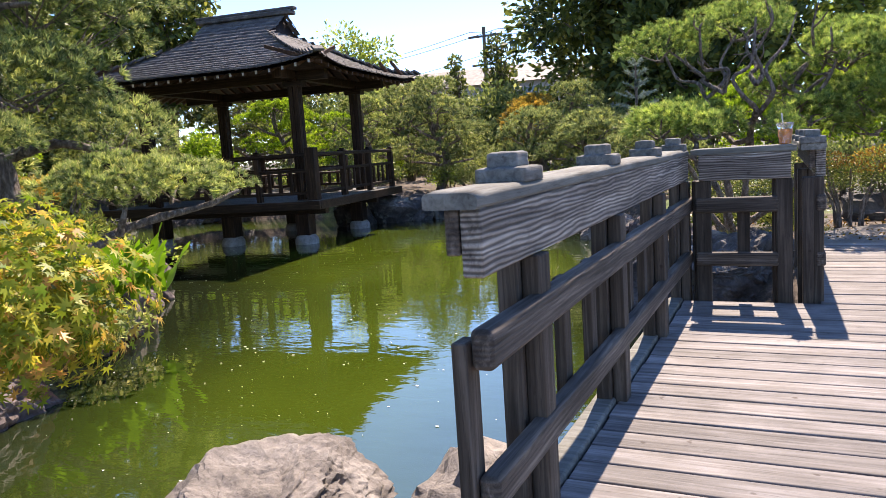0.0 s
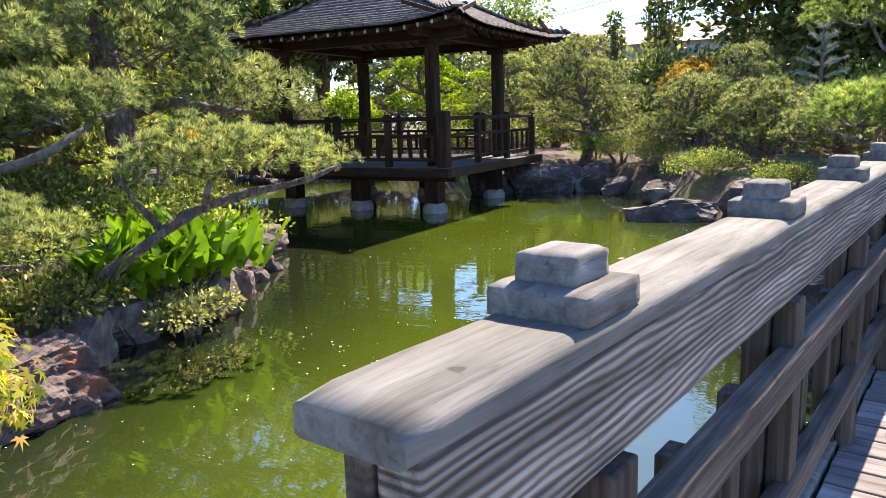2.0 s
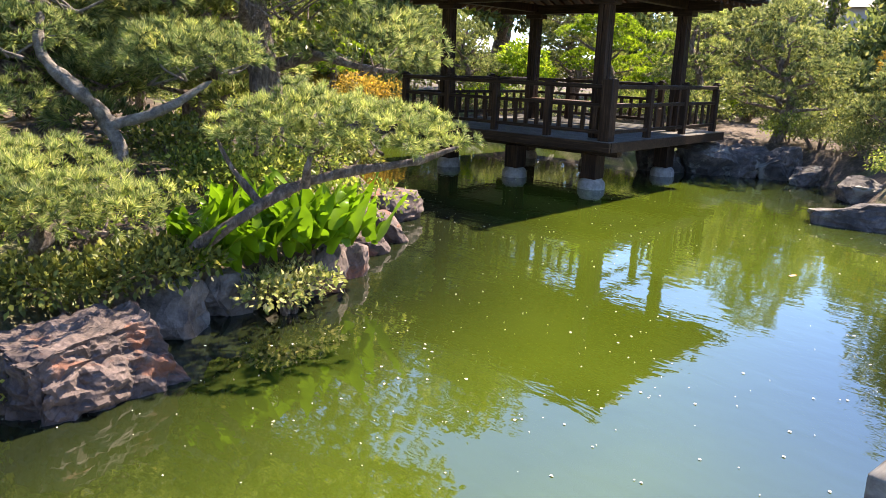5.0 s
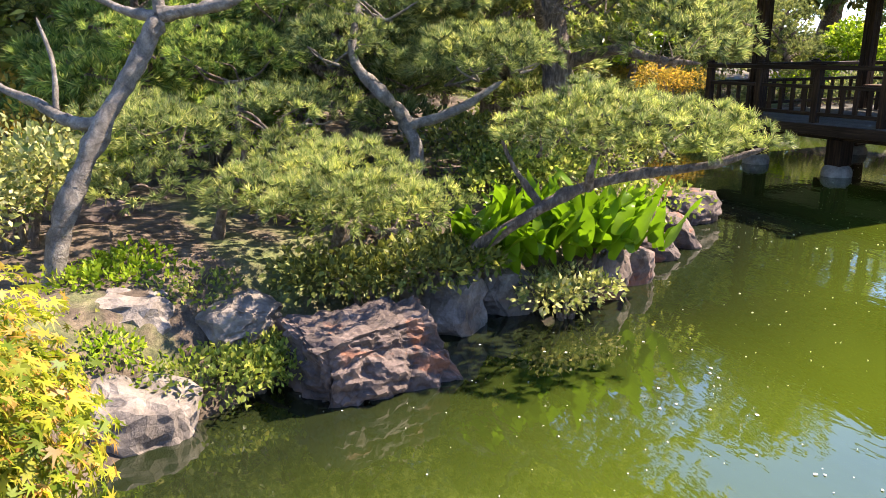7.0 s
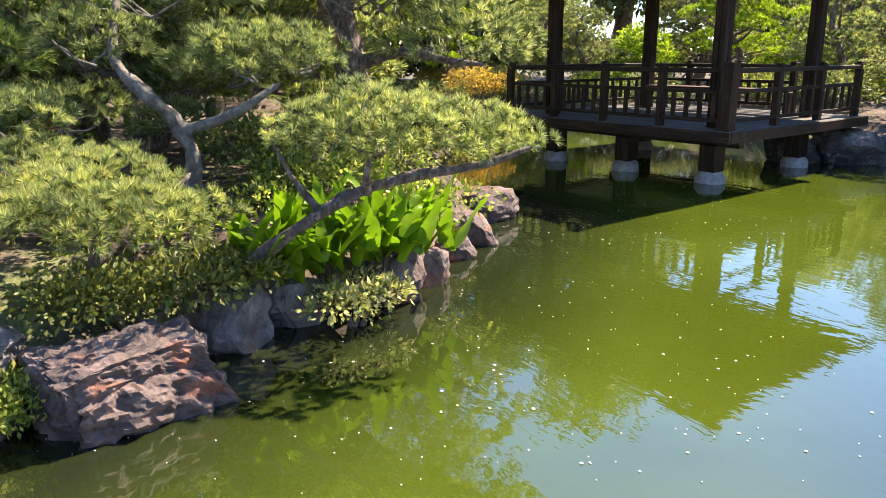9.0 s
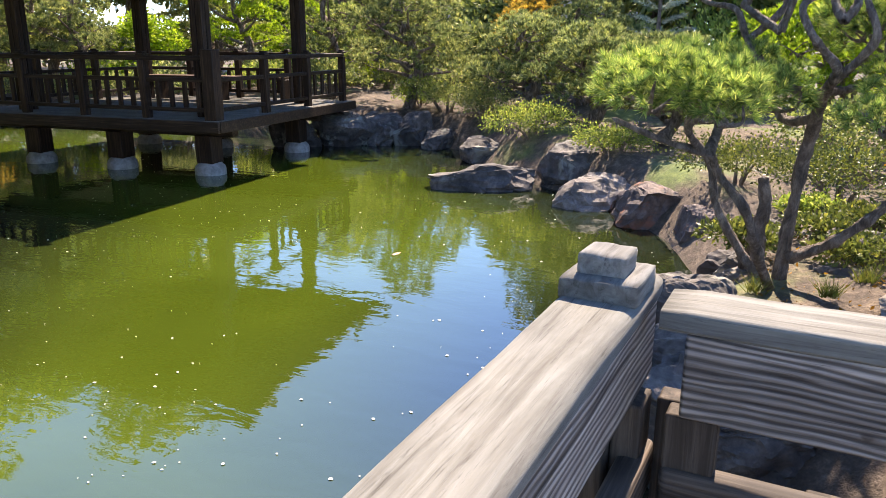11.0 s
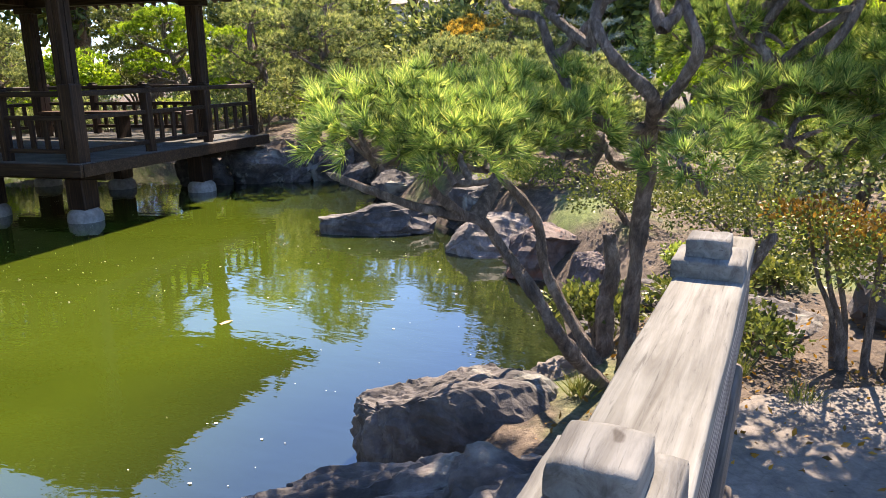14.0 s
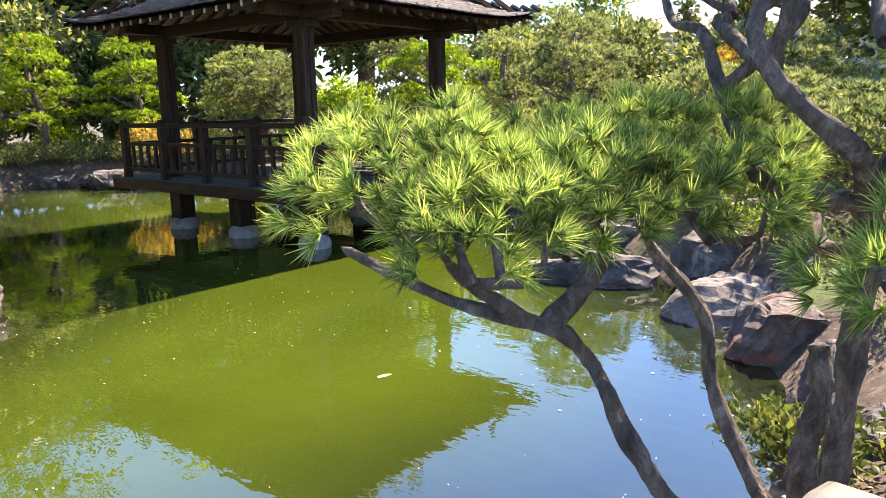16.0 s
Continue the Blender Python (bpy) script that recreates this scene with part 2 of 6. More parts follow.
def water_material():
    k = Nodes("pond_water")
    pos = k.position()
    big = k.noise(pos, 0.35, 4, 0.6, 0.5)
    col = k.ramp(big, [(0.3, (0.039, 0.058, 0.005)), (0.7, (0.057, 0.083, 0.008))])
    # base colour is darker toward the waterline
    edge_run = k.n("Attribute")
    edge_run.attribute_name = "edge_run"
    col = k.mix((0.012, 0.017, 0.006), col, k.ramp(edge_run.outputs["Fac"], [(0.25, (0, 0, 0)), (0.95, (1, 1, 1))]))
    k.l(col, k.b.inputs["Base Color"])
    k.b.inputs["Roughness"].default_value = 0.02
    k.b.inputs["IOR"].default_value = 2.1
    k.b.inputs["Specular IOR Level"].default_value = 0.5
    r1 = k.noise(mapped(k, pos, (1.0, 2.2, 1.0)), 2.6, 3, 0.5, 0.4)
    r2 = k.noise(mapped(k, pos, (1.0, 1.6, 1.0)), 9.0, 2, 0.5)
    n1 = k.bump(r1, 0.05, 0.05)
    k.l(k.bump(r2, 0.022, 0.02, n1), k.b.inputs["Normal"])
    return k.m


def ground_material():
    k = Nodes("garden_soil")
    pos = k.position()
    a = k.noise(pos, 0.5, 6, 0.6, 0.4)
    b = k.noise(pos, 9.0, 6, 0.7)
    c = k.noise(pos, 45.0, 4, 0.7)
    soil = k.ramp(b, [(0.3, (0.035, 0.025, 0.017)), (0.5, (0.09, 0.065, 0.046)), (0.7, (0.2, 0.15, 0.105))])
    grass = k.ramp(b, [(0.3, (0.05, 0.085, 0.018)), (0.7, (0.16, 0.2, 0.05))])
    col = k.mix(soil, grass, k.ramp(a, [(0.52, (0, 0, 0)), (0.64, (1, 1, 1))]))
    col = k.mix(col, k.ramp(c, [(0.3, (0.6, 0.6, 0.6)), (0.7, (1.3, 1.3, 1.3))]), 0.8, "MULTIPLY")
    k.l(col, k.b.inputs["Base Color"])
    k.b.inputs["Roughness"].default_value = 0.95
    k.l(k.bump(c, 0.8, 0.02), k.b.inputs["Normal"])
    return k.m


WATER = water_material()
SOIL = ground_material()
SAND = stone("sandy_path", (0.114, 0.096, 0.078), (0.168, 0.143, 0.119), (0.217, 0.185, 0.157), None, 6.0, 0.3)
SHINGLE = stone("wood_shingle", (0.060, 0.053, 0.048), (0.120, 0.108, 0.100), (0.200, 0.184, 0.172), None, 5.0, 0.5)
FARWALL = plain("far_house_wall", (0.34, 0.33, 0.31), 0.8)
FARROOF = plain("far_house_roof", (0.22, 0.19, 0.16), 0.8, 0, 0.3, 3.0)
FARGLASS = plain("far_window_glass", (0.08, 0.1, 0.12), 0.1)
POLEWOOD = plain("pole_wood", (0.09, 0.075, 0.065), 0.8)
FLECK = plain("floating_petal", (0.62, 0.6, 0.52), 0.7)


# ---- building helpers ----
def mesh_of(name, verts, faces, material, smooth=False, tone=None):
    """One mesh from arrays of places and of equal-sided faces."""
    verts, faces = np.asarray(verts, dtype=np.float32), np.asarray(faces, dtype=np.int32)
    me = bpy.data.meshes.new(name)
    me.vertices.add(len(verts))
    me.vertices.foreach_set("co", verts.ravel())
    n, k = faces.shape
    me.loops.add(n * k)
    me.loops.foreach_set("vertex_index", faces.ravel())
    me.polygons.add(n)
    me.polygons.foreach_set("loop_start", np.arange(0, n * k, k, dtype=np.int32))
    if smooth:
        me.polygons.foreach_set("use_smooth", np.ones(n, dtype=bool))
    me.update(calc_edges=True)
    me.materials.append(material)
    if "leaves" in material.name or "needles" in material.name:
        at = me.attributes.new("tone", "FLOAT", "POINT")
        at.data.foreach_set("value", np.full(len(verts), 0.5, dtype=np.float32) if tone is None else np.asarray(tone, dtype=np.float32))
    return me


def put(name, me, parent=None, label=""):
    ob = new(name, me)
    if parent:
        ob.parent = parent
    return tagged(ob, label)


def part(name, bm, material, parent, label="", smooth=False):
    me = bpy.data.meshes.new(name)
    if smooth:
        for f in bm.faces:
            f.smooth = True
    bm.to_mesh(me)
    bm.free()
    me.materials.append(material)
    return put(name, me, parent, label)


def thing(name, at, label, category, group="", turn=0.0, kind=""):
    ob = new(name)
    ob.matrix_world = pose(*at, 0, 0, turn)
    ob.empty_display_size = 0.1
    return tagged(ob, label, category, group, kind)


def box(x0, x1, y0, y1, z0, z1, bevel=0.006, segs=2, jitter=0.0, cuts=0):
    bm = bmesh.new()
    bmesh.ops.create_cube(bm, size=1)
    for v in bm.verts:
        v.co = Vector(((x0 + x1) / 2 + v.co.x * (x1 - x0), (y0 + y1) / 2 + v.co.y * (y1 - y0), (z0 + z1) / 2 + v.co.z * (z1 - z0)))
    if bevel:
        bmesh.ops.bevel(bm, geom=bm.edges[:], offset=bevel, segments=segs, profile=0.5, affect="EDGES", clamp_overlap=True)
        bm.normal_update()
        for f in bm.faces:
            f.smooth = max(abs(c) for c in f.normal) < 0.999
    if jitter:
        for v in bm.verts:
            v.co += jitter * noise.noise_vector(v.co * 9)
    return bm


def lathe(profile, sides=20):
    """A turned shape from (radius, height) pairs."""
    bm = bmesh.new()
    rings = []
    for r, z in profile:
        rings.append([bm.verts.new((r * math.cos(2 * math.pi * i / sides), r * math.sin(2 * math.pi * i / sides), z)) for i in range(sides)])
    for a, b in zip(rings, rings[1:]):
        for i in range(sides):
            bm.faces.new((a[i], a[(i + 1) % sides], b[(i + 1) % sides], b[i]))
    bm.faces.new(rings[0][::-1])
    bm.faces.new(rings[-1])
    return bm


def spline(pts, per=6):
    """Smooth points through the given ones."""
    p = [np.array(q, float) for q in pts]
    p = [2 * p[0] - p[1]] + p + [2 * p[-1] - p[-2]]
    res = []
    for a, b, c, d in zip(p, p[1:], p[2:], p[3:]):
        for i in range(per):
            t = i / per
            res.append(0.5 * (2 * b + (c - a) * t + (2 * a - 5 * b + 4 * c - d) * t * t + (3 * b - a - 3 * c + d) * t ** 3))
    return np.array(res + [p[-2]])


def tube(pts, r0, r1, sides=9, wobble=0.12, seed=0):
    """Verts and quads of a tapered, knotty limb along the points."""
    rg = np.random.default_rng(seed)
    n = len(pts)
    d = np.gradient(pts, axis=0)
    d /= np.linalg.norm(d, axis=1)[:, None] + 1e-9
    ref = np.array([0.31, 0.87, 0.38])
    a = np.cross(d, ref)
    a /= np.linalg.norm(a, axis=1)[:, None] + 1e-9
    b = np.cross(d, a)
    t = np.linspace(0, 1, n)
    rad = r0 * (1 - t) ** 0.8 + r1 * (1 - (1 - t) ** 0.8)
    rad[-1] *= 0.2
    ang = np.linspace(0, 2 * np.pi, sides, endpoint=False)
    swell = np.interp(np.arange(n), np.arange(0, n + 3, 3), rg.uniform(0.82, 1.2, len(np.arange(0, n + 3, 3))))
    rr = rad[:, None] * swell[:, None] * (1 + wobble * rg.standard_normal((n, sides)))
    if sides >= 12:
        ridge = rg.standard_normal((n // 5 + 2, sides))
        rr *= 1 + 0.13 * np.stack([np.interp(np.arange(n), np.arange(len(ridge)) * 5, ridge[:, j]) for j in range(sides)], 1)
    v = pts[:, None, :] + rr[..., None] * (np.cos(ang)[None, :, None] * a[:, None, :] + np.sin(ang)[None, :, None] * b[:, None, :])
    q = []
    for i in range(n - 1):
        for j in range(sides):
            k = (j + 1) % sides
            q.append((i * sides + j, i * sides + k, (i + 1) * sides + k, (i + 1) * sides + j))
    return v.reshape(-1, 3), np.array(q)


def limb_part(parent, origin, runs, material, name="trunk", seed=0, sides=9):
    """One mesh of joined limbs. runs: (points, first radius, last radius)."""
    vs, fs, base = [], [], 0
    for i, (pts, r0, r1) in enumerate(runs):
        v, f = tube(spline(pts, 8 if sides < 12 else 14) - np.array(origin), r0, r1, sides, 0.1 if sides < 12 else 0.05, seed + i)
        vs.append(v)
        fs.append(f + base)
        base += len(v)
    return put(name, mesh_of(name, np.vstack(vs), np.vstack(fs), material, True), parent)


def unit(v):
    return v / (np.linalg.norm(v, axis=-1, keepdims=True) + 1e-9)


def dome(c, r, n, rg, low=-0.3, lump=0.22, fill=0.35):
    """Places and directions over an uneven cushion of half-axes r."""
    d = unit(rg.standard_normal((n * 3, 3)))
    d = d[d[:, 2] > low][:n]
    ph = rg.uniform(0, 6.28, 6)
    f = 1 + lump * (np.sin(3 * d[:, 0] * 2 + ph[0]) * np.sin(4 * d[:, 1] + ph[1]) + 0.6 * np.sin(9 * d[:, 0] + ph[2]) * np.sin(8 * d[:, 1] + ph[3]))
    f *= 1 - fill * rg.random(len(d)) ** 2
    p = np.array(c) + d * np.array(r) * f[:, None]
    nrm = unit(d / np.array(r))
    return p, nrm


def needles(p, d, per, length, width, spread, rg):
    """Tufts of thin blades: one triangle each."""
    n = len(p)
    dirs = unit(d[:, None, :] + spread * unit(rg.standard_normal((n, per, 3))))
    ln = length * rg.uniform(0.6, 1.1, (n, per, 1))
    side = unit(np.cross(dirs, rg.standard_normal((n, per, 3)))) * width / 2
    base = p[:, None, :] + dirs * ln * 0.04
    tip = p[:, None, :] + dirs * ln
    tip[..., 2] -= 0.06 * ln[..., 0]
    v = np.stack([base - side, base + side, tip], axis=2).reshape(-1, 3)
    return v, np.arange(len(v)).reshape(-1, 3)


def leaves(p, d, size, rg, fold=0.25, slim=0.5):
    """Single leaves: a folded diamond of two triangles each."""
    n = len(p)
    ax = unit(d + 0.9 * unit(rg.standard_normal((n, 3))))
    sd = unit(np.cross(ax, rg.standard_normal((n, 3))))
    up = np.cross(ax, sd)
    s = (size * rg.uniform(0.6, 1.25, n))[:, None]
    tip, l, r = p + ax * s, p + ax * s * 0.45 + sd * s * slim * 0.5 + up * s * fold * 0.3, p + ax * s * 0.45 - sd * s * slim * 0.5 + up * s * fold * 0.3
    v = np.stack([p, l, tip, r], axis=1).reshape(-1, 3)
    i = np.arange(n)[:, None] * 4
    return v, np.vstack([i + np.array([0, 1, 2]), i + np.array([0, 2, 3])])


def star_leaves(p, d, size, rg):
    """Maple leaves: seven pointed lobes round a centre."""
    n = len(p)
    up = unit(d + 0.6 * unit(rg.standard_normal((n, 3))))
    ax = unit(np.cross(up, rg.standard_normal((n, 3))))
    ax[:, 2] -= 0.25
    ax = unit(ax)
    sd = np.cross(up, ax)
    s = size * rg.uniform(0.6, 1.2, n)
    vs = [p]
    lobes = [(0, 1.0), (42, 0.92), (84, 0.72), (128, 0.42)]
    outline = []
    for a, l in lobes[::-1]:
        outline.append((-a, l))
    outline = outline[:-1] + lobes
    ring = []
    for i, (a, l) in enumerate(outline):
        ring.append((a, l))
        if i < len(outline) - 1:
            ring.append(((a + outline[i + 1][0]) / 2, 0.3))
    for a, l in ring:
        a = math.radians(a)
        droop = -0.22 * l * l
        vs.append(p + s[:, None] * (l * (math.cos(a) * ax + math.sin(a) * sd) + droop * up))
    v = np.stack(vs, axis=1).reshape(-1, 3)
    m = len(vs)
    i = np.arange(n)[:, None] * m
    f = [i + np.array([0, j, j + 1]) for j in range(1, m - 1)]
    return v, np.vstack(f)


def tree_thing(name, at, label, category="tree", group=""):
    return thing(name, at, label, category, group)


def spaced(p, d, gap, most):
    """Thin out places until no two stand nearer than the gap."""
    kept, cells = [], {}
    for i, q in enumerate(p):
        key = tuple((q // gap).astype(int))
        near = [cells.get((key[0] + a, key[1] + b, key[2] + c)) for a in (-1, 0, 1) for b in (-1, 0, 1) for c in (-1, 0, 1)]
        if all(o is None or np.sum((p[o] - q) ** 2) > gap * gap for o in near):
            cells[key] = i
            kept.append(i)
            if len(kept) >= most:
                break
    return p[kept], d[kept]


def pad(parent, origin, c, r, n, material, rg, per=22, length=0.09, width=0.004, spread=0.75, low=-0.3, up=0.6, name="foliage_pad"):
    # tufts gather in brush-like shoots set apart from each other
    k = 5
    m = max(10, n // k)
    gap = 0.8 * math.sqrt(2.2 * math.pi * ((r[0] * r[1]) ** 0.8 + (r[0] * r[2]) ** 0.8) / 2 / m)
    p, d = spaced(*dome(c, r, m * 5, rg, low, 0.24, 0.22), gap, m)
    d = unit(d + np.array([0, 0, up]))
    off = unit(rg.standard_normal((len(p), k, 3)) + 1.1 * d[:, None, :]) * rg.uniform(0.1, 1.0, (len(p), k, 1)) * gap * 0.62
    shade = np.clip(rg.normal(0.5, 0.2, (len(p), 1)) + rg.normal(0, 0.15, (len(p), k)), 0, 1)
    d = unit(d[:, None, :] + off / gap * 0.8 + rg.normal(0, 0.25, off.shape)).reshape(-1, 3)
    p = (p[:, None, :] + off).reshape(-1, 3)
    v, f = needles(p - np.array(origin), d, per, length, width, spread * 0.72, rg)
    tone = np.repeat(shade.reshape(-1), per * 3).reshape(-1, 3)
    # bases darkened, tips lightened: paler real tips plus shade painted inside the tufts
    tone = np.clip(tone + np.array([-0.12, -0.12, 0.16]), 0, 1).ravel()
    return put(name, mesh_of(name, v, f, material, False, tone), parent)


def bush_part(parent, origin, c, r, n, material, rg, size=0.05, low=-0.5, name="foliage", slim=0.55, lump=0.25):
    p, d = dome(c, r, n, rg, low, lump, 0.5)
    v, f = leaves(p - np.array(origin), d, size, rg, slim=slim)
    tone = np.repeat(np.clip(rg.normal(0.5, 0.2, len(p)), 0, 1), 4)
    return put(name, mesh_of(name, v, f, material, False, tone), parent)

# ---- ground and water ----
WATER_Z = -0.62
SHORE = [(1.6, 0.9), (0.2, 1.0), (-1.2, 1.5), (-2.5, 1.9), (-3.5, 2.3), (-4.1, 3.1), (-4.5, 3.7), (-5.0, 4.5), (-5.0, 5.3), (-5.5, 6.4), (-6.4, 7.5), (-7.6, 8.7),
         (-9.5, 9.3), (-14, 9.6), (-20, 10.5), (-21.5, 12.5), (-20, 15), (-15, 17.5), (-13, 18.6), (-10.8, 18.4), (-9.0, 16.3), (-8.2, 16.9), (-7.3, 17.8), (-5.4, 17.2),
         (-4.6, 15.8), (-3.2, 14.6), (-1.9, 13.7), (-0.8, 12.2), (-0.3, 11.0), (-0.3, 10.0), (-0.6, 9.2), (-0.5, 8.3), (0.1, 7.6), (0.7, 6.9), (1.1, 5.2), (1.6, 2.5)]


def shore_distance(x, y):
    """Distance to the waterline, negative over the pond."""
    p = np.array(SHORE)
    q = np.roll(p, -1, axis=0)
    best = np.full(x.shape, 1e9)
    inside = np.zeros(x.shape, bool)
    for (ax, ay), (bx, by) in zip(p, q):
        dx, dy = bx - ax, by - ay
        t = np.clip(((x - ax) * dx + (y - ay) * dy) / (dx * dx + dy * dy), 0, 1)
        best = np.minimum(best, np.hypot(x - ax - t * dx, y - ay - t * dy))
        cross = ((ay > y) != (by > y)) & (x < dx * (y - ay) / (by - ay + 1e-12) + ax)
        inside ^= cross
    return np.where(inside, -best, best)


def ground_height(x, y):
    d = shore_distance(x, y)
    w = 0.05 * np.sin(1.7 * x + 0.4) * np.sin(1.3 * y) + 0.03 * np.sin(4.1 * x) * np.sin(3.7 * y + 1)
    far = np.clip(d - 1.0, 0, 40)
    west = np.clip((-2.5 - x) / 2, 0, 1)
    land = -0.66 + 0.58 * np.clip(d / 0.7, 0, 1) + west * np.clip(d / 2, 0, 1) * 0.2 + 0.012 * far * west + w * np.clip(d, 0, 1)
    return np.where(d > 0, np.where(x > 0.9, np.minimum(land, -0.05), land), -0.66 - np.clip(-d * 0.7, 0, 0.6))


def sheet(name, xs, ys, zs, material):
    gx, gy = np.meshgrid(xs, ys, indexing="ij")
    v = np.stack([gx, gy, zs(gx, gy)], axis=-1).reshape(-1, 3)
    n, m = gx.shape
    i = (np.arange(n - 1)[:, None] * m + np.arange(m - 1)[None, :]).ravel()
    return mesh_of(name, v, np.stack([i, i + m, i + m + 1, i + 1], axis=1), material, True)


xs = np.concatenate([[-900, -400, -150, -70, -45], np.arange(-32, 8, 0.22), [12, 20, 40, 90, 250, 900]])
ys = np.concatenate([[-900, -300, -100, -40, -15], np.arange(-6, 27, 0.22), [32, 45, 80, 160, 400, 900]])
ground = tagged(new("ground", sheet("ground", xs, ys, ground_height, SOIL)), "brown garden soil with patchy grass sloping to the pond", "ground", kind="structure")
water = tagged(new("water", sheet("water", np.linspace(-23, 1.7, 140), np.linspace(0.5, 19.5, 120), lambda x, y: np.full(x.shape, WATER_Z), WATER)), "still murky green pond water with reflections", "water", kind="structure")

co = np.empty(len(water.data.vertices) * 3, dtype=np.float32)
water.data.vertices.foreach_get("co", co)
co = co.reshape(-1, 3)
# 0 at the waterline, rising to 1 at 2.5 m out; drives the water colour
offshore = water.data.attributes.new("edge_run", "FLOAT", "POINT")
offshore.data.foreach_set("value", np.clip(-shore_distance(co[:, 0], co[:, 1]) / 2.5, 0, 1).astype(np.float32))

path = tagged(new("path", sheet("path", np.linspace(1.0, 6.0, 30), np.linspace(8.15, 14.5, 40), lambda x, y: -0.03 + 0.012 * np.sin(3 * x) * np.sin(2.3 * y), SAND)), "pale sandy footpath beyond the deck", "path", kind="structure")
# the bed of the azaleas cuts into the path's near corner
for v in path.data.vertices:
    t = (6.0 - v.co.x) / 5.0
    v.co.x = 6.0 - t * (5.0 - min(2.4, 1.5 * max(0.0, v.co.y - 9.25)))


# ---- deck ----
deck = thing("deck", (0, 0, 0), "weathered grey timber deck of cross boards", "deck", kind="structure")
part("joist", box(0.32, 0.42, -2.6, 5.6, -0.3, -0.045, 0.004), RAIL_X, deck)
part("joist", box(3.4, 3.5, -2.6, 8.1, -0.3, -0.045, 0.004), RAIL_X, deck)
part("joist", box(1.12, 1.22, 5.4, 8.1, -0.3, -0.045, 0.004), RAIL_X, deck)
part("kerb_board", box(0.245, 0.335, -2.6, 5.62, -0.06, 0.012, 0.01), CAPWOOD, deck, "pale edge board along the water")
plank_meshes = {}


def plank(x0, x1, y, kind):
    key = (round(x0, 2), kind)
    if key not in plank_meshes:
        bm = box(0, x1 - x0, -0.066, 0.066, -0.04, 0, 0.007)
        me = bpy.data.meshes.new("plank")
        bm.to_mesh(me)
        bm.free()
        me.materials.append(DECK)
        plank_meshes[key] = me
    ob = put("plank", plank_meshes[key], deck)
    ob.location = (x0 + random.uniform(-0.006, 0.006), y, random.uniform(-0.003, 0.002))
    ob.rotation_euler = (random.uniform(-0.006, 0.006), 0, random.uniform(-0.0015, 0.0015))


y = -2.5
while y < 8.15:
    if y < 5.62:
        plank(0.345, 3.7, y, "long")
    else:
        plank(1.12, 3.7, y, "short")
    y += 0.141


# ---- railings ----
def cap_profile(first, last, y0, y1, z0, z1, soft):
    """A cap board whose deck-side edge is worn round by the weather, with a wavering surface."""
    prof = [(y1, z0 + 0.004), (y1, z1 - 0.008), (y1 - 0.004, z1 - 0.002), (y1 - 0.012, z1)]
    prof += [(y0 + soft - soft * math.sin(a), z1 - soft * 0.62 * (1 - math.cos(a))) for a in (0.0, 0.3, 0.6, 0.9, 1.2, 1.45, 1.57)]
    prof += [(y0, z0 + 0.006), (y0 + 0.006, z0), (y1 - 0.006, z0)]
    bm = bmesh.new()
    rows = []
    n = max(6, int((last - first) / 0.05))
    for i in range(n + 1):
        x = first + (last - first) * i / n
        pull = 0.004 if i in (0, n) else 0.0
        ring = []
        for y, z in prof:
            w = noise.noise(Vector((x * 3.1, y * 17, z * 11 + first)))
            w2 = noise.noise(Vector((x * 11.0, y * 23, z * 9 + 4)))
            top = 1.0 if z > z0 + 0.01 else 0.3
            ring.append(bm.verts.new((x, y + (pull if y < (y0 + y1) / 2 else -pull) + 0.0035 * w * top, z - pull * top + (0.0022 * w + 0.0012 * w2) * top)))
        rows.append(ring)
    m = len(prof)
    for a, b in zip(rows, rows[1:]):
        for k in range(m):
            f = bm.faces.new((a[k], b[k], b[(k + 1) % m], a[(k + 1) % m]))
            f.smooth = 3 <= k <= 9
    bm.faces.new(rows[0])
    bm.faces.new(rows[-1][::-1])
    bmesh.ops.recalc_face_normals(bm, faces=bm.faces[:])
    return bm


def worn_block(x0, x1, y0, y1, z0, z1, round_off, seed):
    """A timber block with weather-rounded upper edges and a rough top."""
    bm = bmesh.new()
    bmesh.ops.create_cube(bm, size=1)
    bmesh.ops.subdivide_edges(bm, edges=bm.edges[:], cuts=7, use_grid_fill=True)
    off = Vector((seed * 3.7, seed * 1.3, seed * 7.1))
    hx, hy, hz = (x1 - x0) / 2, (y1 - y0) / 2, z1 - z0
    for v in bm.verts:
        p = Vector((v.co.x * 2 * hx, v.co.y * 2 * hy, (v.co.z + 0.5) * hz))
        for axis, h in ((0, hx), (1, hy)):
            over = abs(p[axis]) - (h - round_off)
            lift = p.z - (hz - round_off)
            if over > 0 and lift > 0:
                d = math.hypot(over, lift)
                if d > round_off:
                    k = round_off / d
                    p[axis] = math.copysign(h - round_off + over * k, p[axis])
                    p.z = hz - round_off + lift * k
        if hx - abs(p.x) < 0.002 and hy - abs(p.y) < 0.002:
            p.x *= 0.975
            p.y *= 0.975
        grain = noise.noise(Vector((p.x * 14, p.y * 60, p.z * 60)) + off)
        p += Vector((0.0016 * noise.noise(p * 30 + off), 0.0022 * grain, 0.0026 * noise.noise(p * 22 + off) + 0.0012 * grain)) * (0.2 if p.z < 0.002 else 1)
        v.co = Vector(((x0 + x1) / 2 + p.x, (y0 + y1) / 2 + p.y, z0 + p.z))
    bm.normal_update()
    for f in bm.faces:
        f.smooth = True
    return bm


